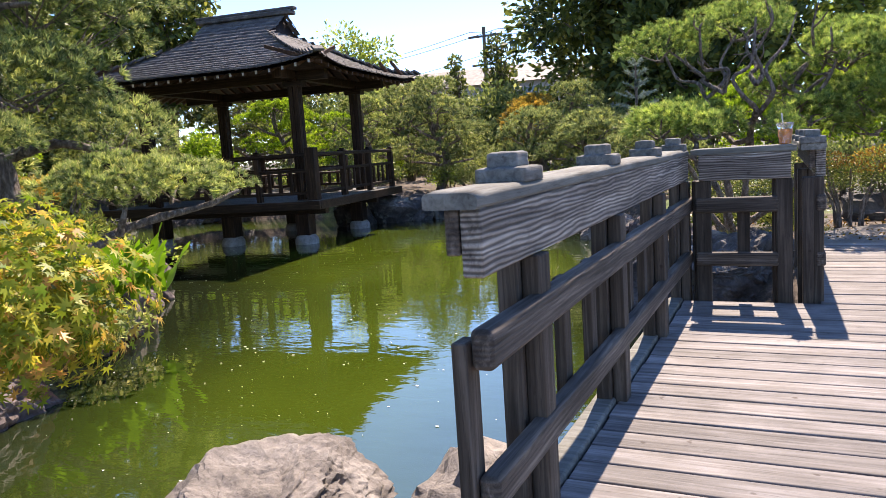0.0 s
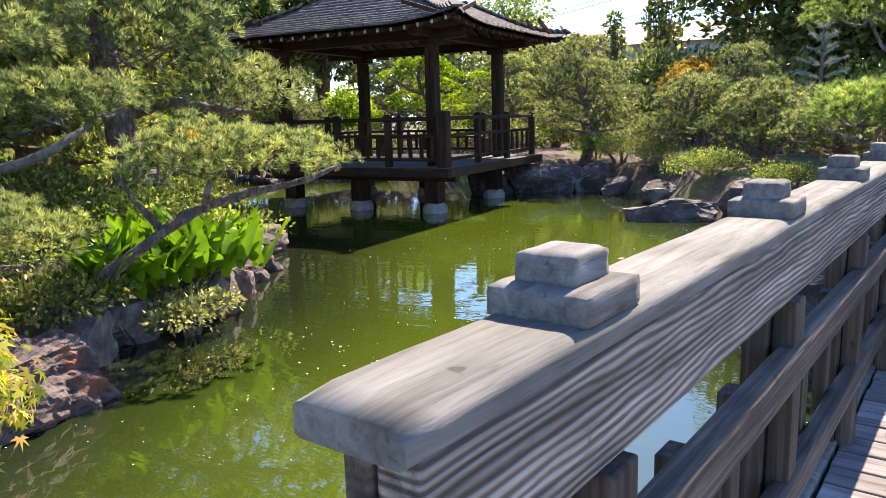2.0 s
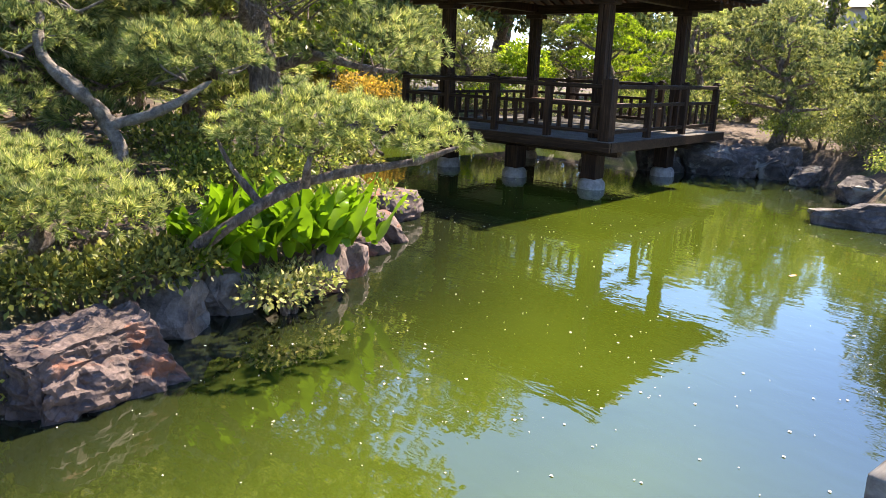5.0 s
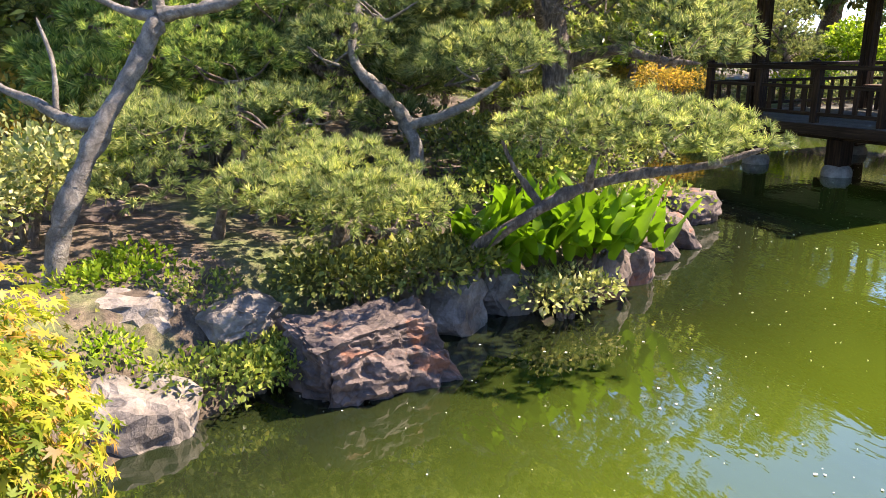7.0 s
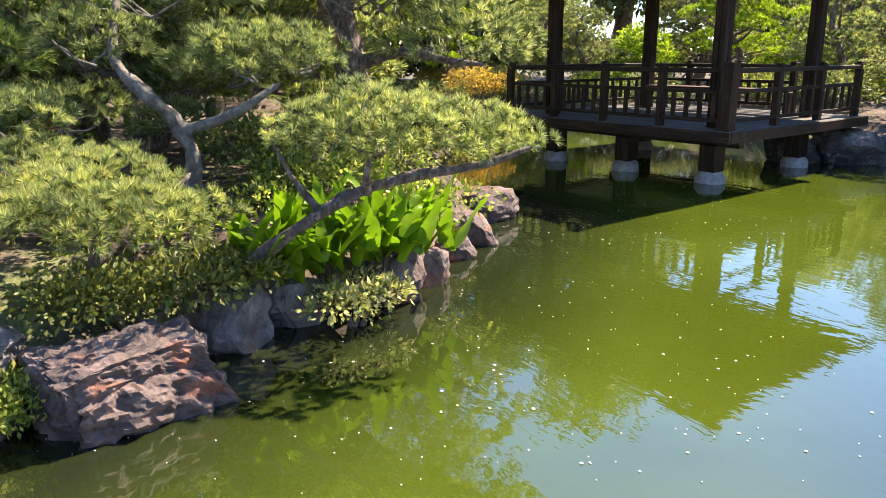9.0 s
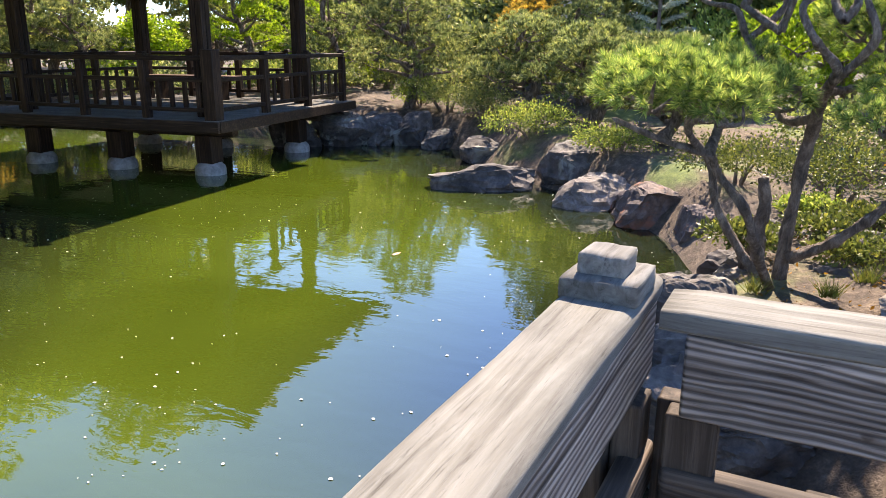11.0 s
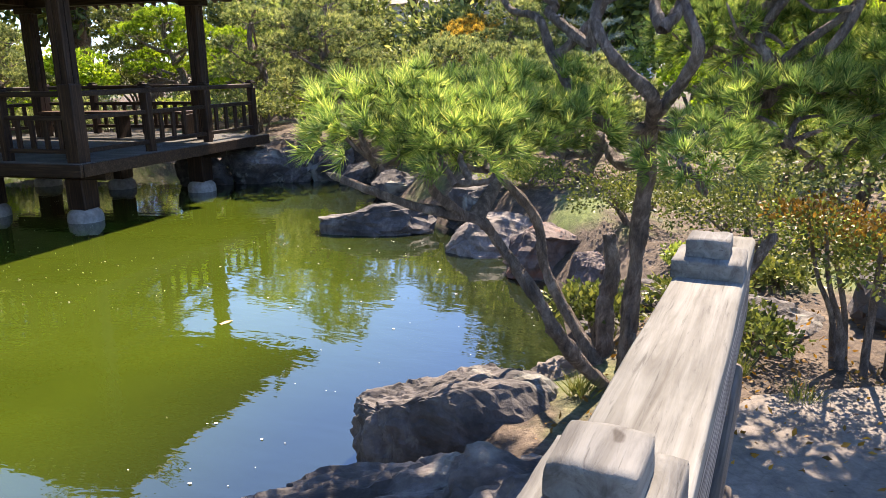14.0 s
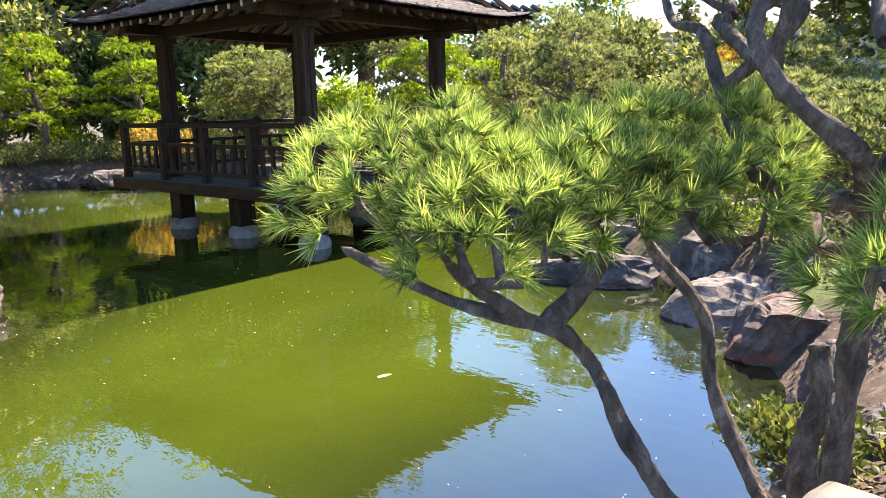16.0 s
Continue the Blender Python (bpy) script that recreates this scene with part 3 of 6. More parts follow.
def railing(at, turn, posts, label, first, last, mid=0.0, half=0.07, capped=True, soft=0.012, inset=0.045):
    """A run along its own x, the deck on its -y side. first, last: how far the boards run."""
    th = thing("wooden_railing", (*at, 0), label, "railing", "zigzag bridge railings", turn)
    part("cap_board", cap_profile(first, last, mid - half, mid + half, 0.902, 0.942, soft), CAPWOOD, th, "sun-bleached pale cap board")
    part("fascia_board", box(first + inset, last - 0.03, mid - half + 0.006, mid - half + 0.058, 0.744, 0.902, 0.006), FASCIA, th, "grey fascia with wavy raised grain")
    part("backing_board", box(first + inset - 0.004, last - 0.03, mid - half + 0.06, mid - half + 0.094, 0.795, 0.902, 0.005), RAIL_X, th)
    rail_start = first + 0.02 if inset > 0.03 else first - 0.03
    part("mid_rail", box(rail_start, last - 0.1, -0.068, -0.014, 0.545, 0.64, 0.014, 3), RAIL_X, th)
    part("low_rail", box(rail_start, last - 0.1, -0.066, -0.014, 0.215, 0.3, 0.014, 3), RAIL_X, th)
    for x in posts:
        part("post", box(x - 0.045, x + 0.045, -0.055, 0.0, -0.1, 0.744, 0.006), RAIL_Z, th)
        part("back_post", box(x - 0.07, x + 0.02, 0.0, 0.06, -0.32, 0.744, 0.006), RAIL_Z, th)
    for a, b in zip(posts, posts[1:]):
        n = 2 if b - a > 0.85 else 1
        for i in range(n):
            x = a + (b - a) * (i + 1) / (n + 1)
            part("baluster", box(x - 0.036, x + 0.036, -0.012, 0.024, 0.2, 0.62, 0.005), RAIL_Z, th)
    for i, x in enumerate(posts if capped else ()):
        cap = part("post_cap", worn_block(x - 0.08, x + 0.08, mid - 0.066, mid + 0.074, 0.94, 0.98, 0.009, i + at[0]), BLOCK, th, "stepped weathered cap block")
        part("top_block", worn_block(x - 0.049, x + 0.047, mid - 0.036, mid + 0.05, 0.978, 1.019, 0.01, i + 5 + at[0]), BLOCK, cap)
    return th


r1 = railing((0.324, 2.25), 90, [0.442, 1.45, 2.46, 3.43], "weathered grey timber railing along the pond edge", 0.035, 3.58, 0.028, 0.071, True, 0.026, 0.02)
part("end_picket", box(-0.01, 0.06, -0.012, 0.026, -0.3, 0.61, 0.005), RAIL_Z, r1)
r2 = railing((0.324, 5.69), 0, [0.14, 0.6], "short timber railing across the deck's step", 0.074, 0.668, 0.0, 0.07, False)
r3 = railing((1.078, 5.69), 91.35, [0.0, 1.0, 1.962], "weathered grey timber railing beside the pine", -0.075, 2.34)


# ---- pavilion ----
pav = thing("garden_pavilion", (-7.34, 12.57, -0.085), "dark-stained open garden pavilion on posts over the pond", "pavilion", turn=188.5)
PU, PV = 4.7, 4.2
DZ = 0.36


def pbox(u0, u1, v0, v1, z0, z1, bevel=0.008):
    return box(u0, u1, -v1, -v0, z0, z1, bevel)


# floor boards run along u
v = -0.14
while v < PV + 0.1:
    part("floor_board", pbox(-0.16, PU + 0.16, v, min(v + 0.135, PV + 0.14), DZ - 0.04, DZ, 0.006), FLOORWOOD, pav)
    v += 0.142
part("fascia_beam", pbox(-0.19, PU + 0.19, -0.2, -0.145, DZ - 0.17, DZ - 0.005), DARK_X, pav)
part("fascia_beam", pbox(-0.19, PU + 0.19, PV + 0.145, PV + 0.2, DZ - 0.17, DZ - 0.005), DARK_X, pav)
part("fascia_beam", pbox(-0.2, -0.165, -0.143, PV + 0.143, DZ - 0.17, DZ - 0.005), DARK_X, pav)
part("fascia_beam", pbox(PU + 0.165, PU + 0.2, -0.143, PV + 0.143, DZ - 0.17, DZ - 0.005), DARK_X, pav)
for vv in (0.5, 3.2):
    part("girder", pbox(0.0, PU, vv - 0.08, vv + 0.08, DZ - 0.3, DZ - 0.05), DARK_X, pav)
for uu in (0.5, 2.2, 3.9):
    for vv in (0.5, 3.2):
        foot = part("pier", pbox(uu - 0.15, uu + 0.15, vv - 0.15, vv + 0.15, -0.36, DZ - 0.28, 0.02), DARK_Z, pav)
        ft = part("footing", lathe([(0.24, -1.2), (0.24, -0.46), (0.225, -0.41), (0.17, -0.35)], 22), CONCRETE, foot, "pale concrete footing", True)
        ft.location = (uu, -vv, 0)
# railing: tall posts, top rail, low lattice
def pav_rail(axis, fixed, a, b, stops):
    def bb(s0, s1, w0, w1, z0, z1, bv=0.008):
        return pbox(s0, s1, fixed + w0, fixed + w1, z0, z1, bv) if axis == "u" else pbox(fixed + w0, fixed + w1, s0, s1, z0, z1, bv)
    part("top_rail", bb(a, b, -0.055, 0.055, 1.2, 1.27, 0.012), DARK_X, pav)
    part("lattice_rail", bb(a, b, -0.03, 0.03, 0.9, 0.96), DARK_X, pav)
    part("lattice_rail", bb(a, b, -0.03, 0.03, 0.47, 0.53), DARK_X, pav)
    for s in stops:
        p = part("rail_post", bb(s - 0.055, s + 0.055, -0.057, 0.057, DZ - 0.02, 1.2), DARK_Z, pav)
        part("post_cap", bb(s - 0.07, s + 0.07, -0.07, 0.07, 1.27, 1.3), DARK_X, p)
        part("top_block", bb(s - 0.045, s + 0.045, -0.045, 0.045, 1.3, 1.33), DARK_X, p)
    for s, e in zip(stops, stops[1:]):
        n = 4
        for i in range(n):
            m = s + (e - s) * (i + 1) / (n + 1)
            part("baluster", bb(m - 0.035, m + 0.035, -0.02, 0.02, 0.53, 0.9, 0.004), DARK_Z, pav)


pav_rail("u", 0.0, -0.05, PU + 0.05, [0.0, 1.18, 2.35, 3.52, 4.7])
pav_rail("v", 0.0, 0.056, PV, [1.4, 2.8, 4.2])
pav_rail("v", PU, 0.056, PV, [1.4, 2.8, 4.2])
pav_rail("u", PV, 1.2, PU - 0.056, [1.2, 2.35, 3.52])
part("corner_post", pbox(-0.1, 0.1, -0.1, 0.1, DZ - 0.02, 1.36, 0.01), DARK_Z, pav)
# roof posts: clusters of four slender squares
for uu in (0.45, 3.98):
    for vv in (0.45, 3.36):
        for du in (-0.055, 0.055):
            for dv in (-0.055, 0.055):
                part("roof_post", pbox(uu + du - 0.048, uu + du + 0.048, vv + dv - 0.048, vv + dv + 0.048, DZ - 0.01, 2.75, 0.006), DARK_Z, pav)
        part("bracket", pbox(uu - 0.2, uu + 0.2, vv - 0.125, vv + 0.125, 2.56, 2.66), DARK_X, pav)
for vv in (0.45, 3.36):
    part("tie_beam", pbox(-0.25, PU + 0.25, vv - 0.08, vv + 0.08, 2.66, 2.84), DARK_X, pav)
for uu in (0.45, 3.98):
    part("tie_beam", pbox(uu - 0.08, uu + 0.08, -0.25, PV + 0.2, 2.7, 2.86), DARK_Z, pav)
# bench inside
part("bench_seat", pbox(0.8, 3.9, 3.2, 3.6, 0.78, 0.83), REDWOOD, pav, "reddish wooden bench seat")
for uu in (0.8, 2.2, 3.6):
    part("bench_leg", pbox(uu - 0.04, uu + 0.04, 3.25, 3.55, DZ, 0.78), DARK_Z, pav)

E0U, E1U, E0V, E1V, EZ = -0.62, 5.32, -0.62, 4.75, 2.86
GU0, GU1 = 1.45, 3.25


def roof_rise(d):
    return 0.34 * d + 0.072 * d * d


def roof_z(u, v):
    dv = np.minimum(v - E0V, E1V - v)
    du = np.minimum(u - E0U, E1U - u)
    gable = (u > GU0) & (u < GU1)
    lift = 0.16 * np.clip(1 - du / 1.4, 0, 1) ** 2 * np.clip(1 - dv / 1.4, 0, 1) ** 2
    return EZ + roof_rise(np.where(gable, dv, np.minimum(dv, du))) + lift


def roof_shell():
    us = np.unique(np.concatenate([np.linspace(E0U, GU0, 12), np.linspace(GU0 + 0.001, GU1 - 0.001, 10), np.linspace(GU1, E1U, 12)]))
    vs = np.linspace(E0V, E1V, 35)
    gu, gv = np.meshgrid(us, vs, indexing="ij")
    z = roof_z(gu, gv)
    n, m = gu.shape
    top = np.stack([gu, -gv, z - 0.015], -1).reshape(-1, 3)
    low = np.stack([gu, -gv, z - 0.07], -1).reshape(-1, 3)
    i = (np.arange(n - 1)[:, None] * m + np.arange(m - 1)[None, :]).ravel()
    q = np.stack([i, i + 1, i + m + 1, i + m], 1)
    return mesh_of("roof_deck", np.vstack([top, low]), np.vstack([q, q[:, ::-1] + n * m]), DARK_X)


roof = put("roof", roof_shell(), pav, "hip-and-gable roof of grey wooden shingles")


def shingles():
    """Courses of single shingles over all four slopes."""
    rg = np.random.default_rng(5)
    course, wide = 0.145, 0.13
    quads = []
    for side in range(4):
        long_side = side < 2
        lo, hi = (E0U, E1U) if long_side else (E0V, E1V)
        edge_run = (E1V - E0V) / 2 if long_side else GU0 - E0U
        k = 0
        while k * course < edge_run + 0.02:
            d = k * course
            if long_side:
                a, b = (lo + d, hi - d) if d < GU0 - E0U else (GU0 - 0.12, GU1 + 0.12)
            else:
                a, b = lo + d, hi - d
            s = a - rg.uniform(0, wide)
            while s < b:
                w = wide * rg.uniform(0.6, 1.3)
                s0, s1 = max(s, a), min(s + w - 0.006, b)
                s += w
                if s1 - s0 < 0.02:
                    continue
                j = rg.uniform(-0.012, 0.012)
                d0, d1 = max(d - 0.03 + j, -0.04), min(d + course * 1.15, edge_run)
                quads.append((side, s0, s1, d0, d1, rg.uniform(0.012, 0.024)))
            k += 1
    v, f = [], []
    for side, s0, s1, d0, d1, th in quads:
        cor = []
        for s, d, h in ((s0, d0, th + 0.008), (s1, d0, th + 0.008), (s1, d1, 0.002), (s0, d1, 0.002), (s0, d0, -0.004), (s1, d0, -0.004)):
            dd = max(d, 0)
            if side == 0:
                u, w = s, E0V + d
            elif side == 1:
                u, w = s, E1V - d
            elif side == 2:
                u, w = E0U + d, s
            else:
                u, w = E1U - d, s
            du = max(0.0, min(u - E0U, E1U - u))
            dv = max(0.0, min(w - E0V, E1V - w))
            lift = 0.16 * max(0, 1 - du / 1.4) ** 2 * max(0, 1 - dv / 1.4) ** 2
            cor.append((u, -w, EZ + roof_rise(dd) + lift + h))
        b = len(v)
        v += cor
        if side in (0, 3):
            f += [(b, b + 1, b + 2, b + 3), (b + 4, b + 5, b + 1, b)]
        else:
            f += [(b + 3, b + 2, b + 1, b), (b, b + 1, b + 5, b + 4)]
    return mesh_of("shingles", v, f, SHINGLE)


tagged(put("shingles", shingles(), roof), "weathered grey wooden shingles", kind="stuff")
RZ = EZ + roof_rise((E1V - E0V) / 2)
VC = (E0V + E1V) / 2
# gables, ridge and hip caps
for gu, s in ((GU0, 1), (GU1, -1)):
    bm = bmesh.new()
    half = (E1V - E0V) / 2 - (GU0 - E0U)
    zb = EZ + roof_rise(GU0 - E0U) - 0.05
    pts = [(VC - half + 0.1, zb), (VC + half - 0.1, zb), (VC, RZ - 0.08)]
    fa = [bm.verts.new((gu + s * 0.04, -a, b)) for a, b in pts]
    fb = [bm.verts.new((gu + s * 0.09, -a, b)) for a, b in pts]
    bm.faces.new(fa)
    bm.faces.new(fb[::-1])
    for i in range(3):
        bm.faces.new((fa[i], fa[(i + 1) % 3], fb[(i + 1) % 3], fb[i]))
    part("gable_board", bm, DARK_Z, roof)
part("ridge_beam", pbox(GU0 - 0.28, GU1 + 0.28, VC - 0.13, VC + 0.13, RZ - 0.02, RZ + 0.07, 0.02), SHINGLE, roof)
part("ridge_cap", pbox(GU0 - 0.34, GU1 + 0.34, VC - 0.085, VC + 0.085, RZ + 0.07, RZ + 0.14, 0.02), SHINGLE, roof)
for cu, su in ((E0U, 1), (E1U, -1)):
    for cv, sv in ((E0V, 1), (E1V, -1)):
        for i in range(13):
            d = i * 0.125
            zz = EZ + roof_rise(d) + 0.16 * max(0, 1 - d / 1.4) ** 4
            bm = box(-0.09, 0.09, -0.1, 0.1, -0.01, 0.035, 0.008)
            bmesh.ops.rotate(bm, verts=bm.verts[:], cent=(0, 0, 0), matrix=Matrix.Rotation(-0.5, 3, "Y"))
            o = part("hip_shingle", bm, SHINGLE, roof)
            o.location = (cu + su * d, -(cv + sv * d), zz + 0.045)
            o.rotation_euler = (0, 0, math.atan2(-sv, su))
# rafters with pale ends
n = 0
s = E0U + 0.2
while s < E1U:
    for cv, sg in ((E0V, 1), (E1V, -1)):
        bm = bmesh.new()
        bmesh.ops.create_cube(bm, size=1)
        for q in bm.verts:
            d = 0.03 if q.co.y > 0 else 1.15
            dd = d
            lift = 0.16 * max(0, 1 - min(s - E0U, E1U - s) / 1.4) ** 2 * max(0, 1 - d / 1.4) ** 2
            q.co = Vector((s + q.co.x * 0.05, -(cv + sg * d), EZ + roof_rise(dd) + lift - 0.075 + (q.co.z - 0.5) * 0.07))
        bmesh.ops.recalc_face_normals(bm, faces=bm.faces[:])
        r = part("rafter", bm, REDWOOD, roof)
        part("rafter_end", box(s - 0.022, s + 0.022, -(cv + sg * 0.03) - 0.006, -(cv + sg * 0.03) + 0.006, EZ - 0.12 + lift, EZ - 0.055 + lift, 0), PALE, r)
    s += 0.27
s = E0V + 0.2
while s < E1V:
    for cu, sg in ((E0U, 1), (E1U, -1)):
        bm = bmesh.new()
        bmesh.ops.create_cube(bm, size=1)
        for q in bm.verts:
            d = 0.03 if q.co.x > 0 else 1.15
            lift = 0.16 * max(0, 1 - min(s - E0V, E1V - s) / 1.4) ** 2 * max(0, 1 - d / 1.4) ** 2
            q.co = Vector((cu + sg * d, -(s + q.co.y * 0.05), EZ + roof_rise(d) + lift - 0.075 + (q.co.z - 0.5) * 0.07))
        bmesh.ops.recalc_face_normals(bm, faces=bm.faces[:])
        part("rafter", bm, REDWOOD, roof)
    s += 0.27


# ---- rocks ----
def rock(at, size, material, seed, turn=0.0, detail=4, label="dark weathered garden boulder at the water's edge", group="shore boulders", rough=0.5, tilt=0.0):
    bm = bmesh.new()
    bmesh.ops.create_icosphere(bm, subdivisions=detail, radius=1)
    rg = random.Random(seed)
    off = Vector((rg.uniform(0, 90), rg.uniform(0, 90), rg.uniform(0, 90)))
    planes = []
    for _ in range(20):
        nrm = Vector((rg.gauss(0, 1), rg.gauss(0, 1), rg.gauss(0, 0.7))).normalized()
        planes.append((nrm, rg.uniform(0.55, 0.92)))
    planes.append((Vector((rg.uniform(-0.3, 0.3), rg.uniform(-0.3, 0.3), 1)).normalized(), rg.uniform(0.6, 0.8)))
    for v in bm.verts:
        p = v.co.copy()
        for nrm, lim in planes:
            k = p.dot(nrm)
            if k > lim:
                p -= nrm * (k - lim) * 0.97
        ridge = 1 - abs(noise.fractal(v.co * 2.3 + off, 1.0, 2.0, 4))
        p += v.co * rough * (0.2 * noise.fractal(v.co * 1.3 + off, 1.0, 2.0, 3) - 0.12 * ridge ** 4 + 0.1 * noise.fractal(v.co * 5 + off, 0.7, 2.0, 5))
        strata = noise.noise(Vector((v.co.x * 1.2, v.co.y * 1.2, v.co.z * 9)) + off)
        p += v.co * 0.035 * strata
        v.co = Vector((p.x * size[0] * 1.22, p.y * size[1] * 1.22, p.z * size[2] * 1.2))
    ob = part("boulder", bm, material, None, "", False)
    ob.matrix_world = pose(*at, tilt, tilt * 0.5, turn)
    return tagged(ob, label, "rock", group)


def scatter_rocks(points, size, material, seed, label, group="shore boulders"):
    for i, (x, y, z) in enumerate(points):
        rg = random.Random(seed + i)
        s = size * rg.uniform(0.75, 1.3)
        rock((x, y, z), (s * rg.uniform(0.9, 1.3), s * rg.uniform(0.8, 1.1), s * rg.uniform(0.55, 0.85)), material, seed * 31 + i, rg.uniform(0, 180), 4, label, group)


rock((-1.05, 3.15, -0.6), (0.52, 0.72, 0.34), ROCK_TAN, 3, 20, 6, "broad flat tan boulder beside the deck", "boulders by the deck")
rock((-0.3, 3.75, -0.68), (0.45, 0.5, 0.3), ROCK_TAN, 4, 60, 4, "low tan boulder under the railing", "boulders by the deck")
rock((-4.2, 3.72, -0.6), (0.6, 0.66, 0.5), ROCK_RED, 8, 25, 6, "large rust-streaked boulder standing in the water")
rock((-3.78, 2.3, -0.62), (0.34, 0.36, 0.36), ROCK_TAN, 9, 10, 4, "small tan boulder at the water's edge")
rock((-4.5, 2.3, -0.25), (0.34, 0.36, 0.3), ROCK_TAN, 10, 50, 4, "pale boulder among shrubs")
rock((-4.55, 3.0, -0.25), (0.34, 0.3, 0.22), ROCK_TAN, 11, 0, 4, "pale flat boulder among shrubs")
rock((-5.0, 4.55, -0.5), (0.36, 0.36, 0.36), ROCK_TAN, 12, 15, 4, "grey-brown boulder at the water's edge")
rock((-5.15, 5.05, -0.5), (0.34, 0.3, 0.28), ROCK_TAN, 13, 70, 4, "grey-brown boulder at the water's edge")
rock((-5.3, 6.05, -0.5), (0.3, 0.38, 0.36), ROCK_RED, 14, 30, 4, "reddish boulder below the broad leaves")
rock((-5.6, 6.5, -0.6), (0.28, 0.3, 0.34), ROCK_RED, 15, 80, 4, "small reddish boulder in the water")
rock((-6.6, 7.6, -0.55), (0.3, 0.34, 0.3), ROCK_RED, 16, 20, 4, "angular grey boulder on the point")
rock((-7.5, 8.45, -0.5), (0.42, 0.42, 0.3), ROCK_RED, 17, 50, 4, "flat dark boulder on the point")
rock((-6.15, 7.15, -0.6), (0.22, 0.22, 0.2), ROCK_RED, 18, 0, 4, "small grey boulder on the point")
# rocks under and beside the pine
rock((-0.28, 8.98, -0.5), (0.62, 0.4, 0.52), ROCK, 21, 8, 6, "large lichen-spotted dark boulder below the pine", rough=0.32)
rock((0.0, 8.28, -0.54), (0.78, 0.42, 0.5), ROCK, 23, 20, 6, "dark boulder sloping into the water beside the railing", rough=0.45, tilt=-6)
rock((0.58, 8.0, -0.36), (0.74, 0.6, 0.6), ROCK, 27, 48, 6, "long dark boulder slab beside the railing", rough=0.45, tilt=10)
rock((0.7, 8.35, -0.36), (0.42, 0.4, 0.42), ROCK, 43, 70, 5, "dark boulder wedged beside the railing", rough=0.3)
rock((0.12, 9.95, -0.44), (0.28, 0.26, 0.18), ROCK_TAN, 24, 0, 4, "brown boulder behind the pine")
rock((0.12, 11.5, -0.5), (0.3, 0.28, 0.26), ROCK_RED, 25, 40, 4, "mossy boulder on the shore")
rock((0.45, 10.8, -0.4), (0.32, 0.3, 0.24), ROCK_RED, 26, 90, 4, "mossy boulder on the shore")
rock((0.22, 10.35, -0.42), (0.34, 0.36, 0.26), ROCK, 61, 35, 5, "dark boulder on the shore behind the pine", rough=0.35)
rock((0.62, 10.1, -0.28), (0.22, 0.2, 0.16), ROCK_RED, 62, 10, 4, "small brown boulder behind the pine")
rock((0.05, 10.85, -0.52), (0.26, 0.24, 0.2), ROCK, 63, 75, 4, "dark boulder on the shore behind the pine")
rock((0.4, 10.65, -0.28), (0.4, 0.34, 0.36), ROCK, 64, 20, 5, "rounded dark boulder behind the pine", rough=0.35)
rock((0.98, 10.35, -0.2), (0.42, 0.34, 0.3), ROCK, 65, 60, 5, "dark boulder behind the pine", rough=0.35)
rock((0.85, 9.9, -0.2), (0.3, 0.24, 0.2), ROCK, 66, 100, 5, "low dark boulder behind the pine", rough=0.4)
rock((0.3, 10.05, -0.34), (0.36, 0.24, 0.16), ROCK_TAN, 67, 15, 4, "flat pale boulder behind the pine")
rock((-3.65, 13.95, -0.55), (0.78, 0.42, 0.34), ROCK, 27, 20, 4, "long flat boulder lying off the far shore")
rock((-2.0, 13.55, -0.55), (0.5, 0.42, 0.36), ROCK_TAN, 28, 30, 4, "brown boulder on the far shore")
rock((-1.1, 12.9, -0.48), (0.44, 0.4, 0.4), ROCK_RED, 29, 0, 4, "brown boulder on the far shore")
rock((-2.6, 14.7, -0.35), (0.45, 0.4, 0.35), ROCK, 30, 0, 4, "dark boulder on the far shore")
rock((-0.36, 12.2, -0.5), (0.34, 0.32, 0.3), ROCK_RED, 31, 0, 4, "dark boulder on the far shore")
rock((-4.7, 16.2, -0.45), (0.5, 0.4, 0.3), ROCK, 32, 0, 4, "dark boulder on the far shore")
rock((-8.1, 16.9, -0.3), (0.62, 0.5, 0.5), ROCK, 33, 20, 4, "heavy dark boulder beside the pavilion")
rock((-7.6, 17.4, -0.4), (0.6, 0.45, 0.4), ROCK, 34, 60, 4, "dark boulder beside the pavilion")
rock((-6.9, 17.7, -0.35), (0.55, 0.5, 0.42), ROCK, 35, 10, 4, "dark boulder on the far shore")
rock((-6.2, 17.5, -0.5), (0.4, 0.4, 0.3), ROCK, 36, 10, 4, "dark boulder on the far shore")
rock((-8.9, 16.4, -0.45), (0.5, 0.5, 0.5), ROCK, 37, 10, 4, "dark boulder under the pavilion's edge")
rock((1.85, 10.8, -0.02), (0.5, 0.36, 0.34), ROCK, 38, 10, 4, "low dark boulder beside the path", "path boulders")
rock((2.7, 11.6, -0.02), (0.5, 0.4, 0.28), ROCK_TAN, 39, 40, 4, "low tan boulder beside the path", "path boulders")
scatter_rocks([(-20.6 + 0.75 * i, 10.3 + 0.25 * math.sin(i * 1.7) - 0.02 * i, -0.5) for i in range(7)], 0.48, ROCK, 61, "grey boulder on the distant shore")
scatter_rocks([(-21.2 + 0.9 * i, 13.1 + 0.66 * i + 0.3 * math.sin(i * 2.1), -0.5) for i in range(9)], 0.5, ROCK, 91, "grey boulder on the distant shore")


# ---- pines and shrubs ----
def rgen(seed):
    return np.random.default_rng(seed)


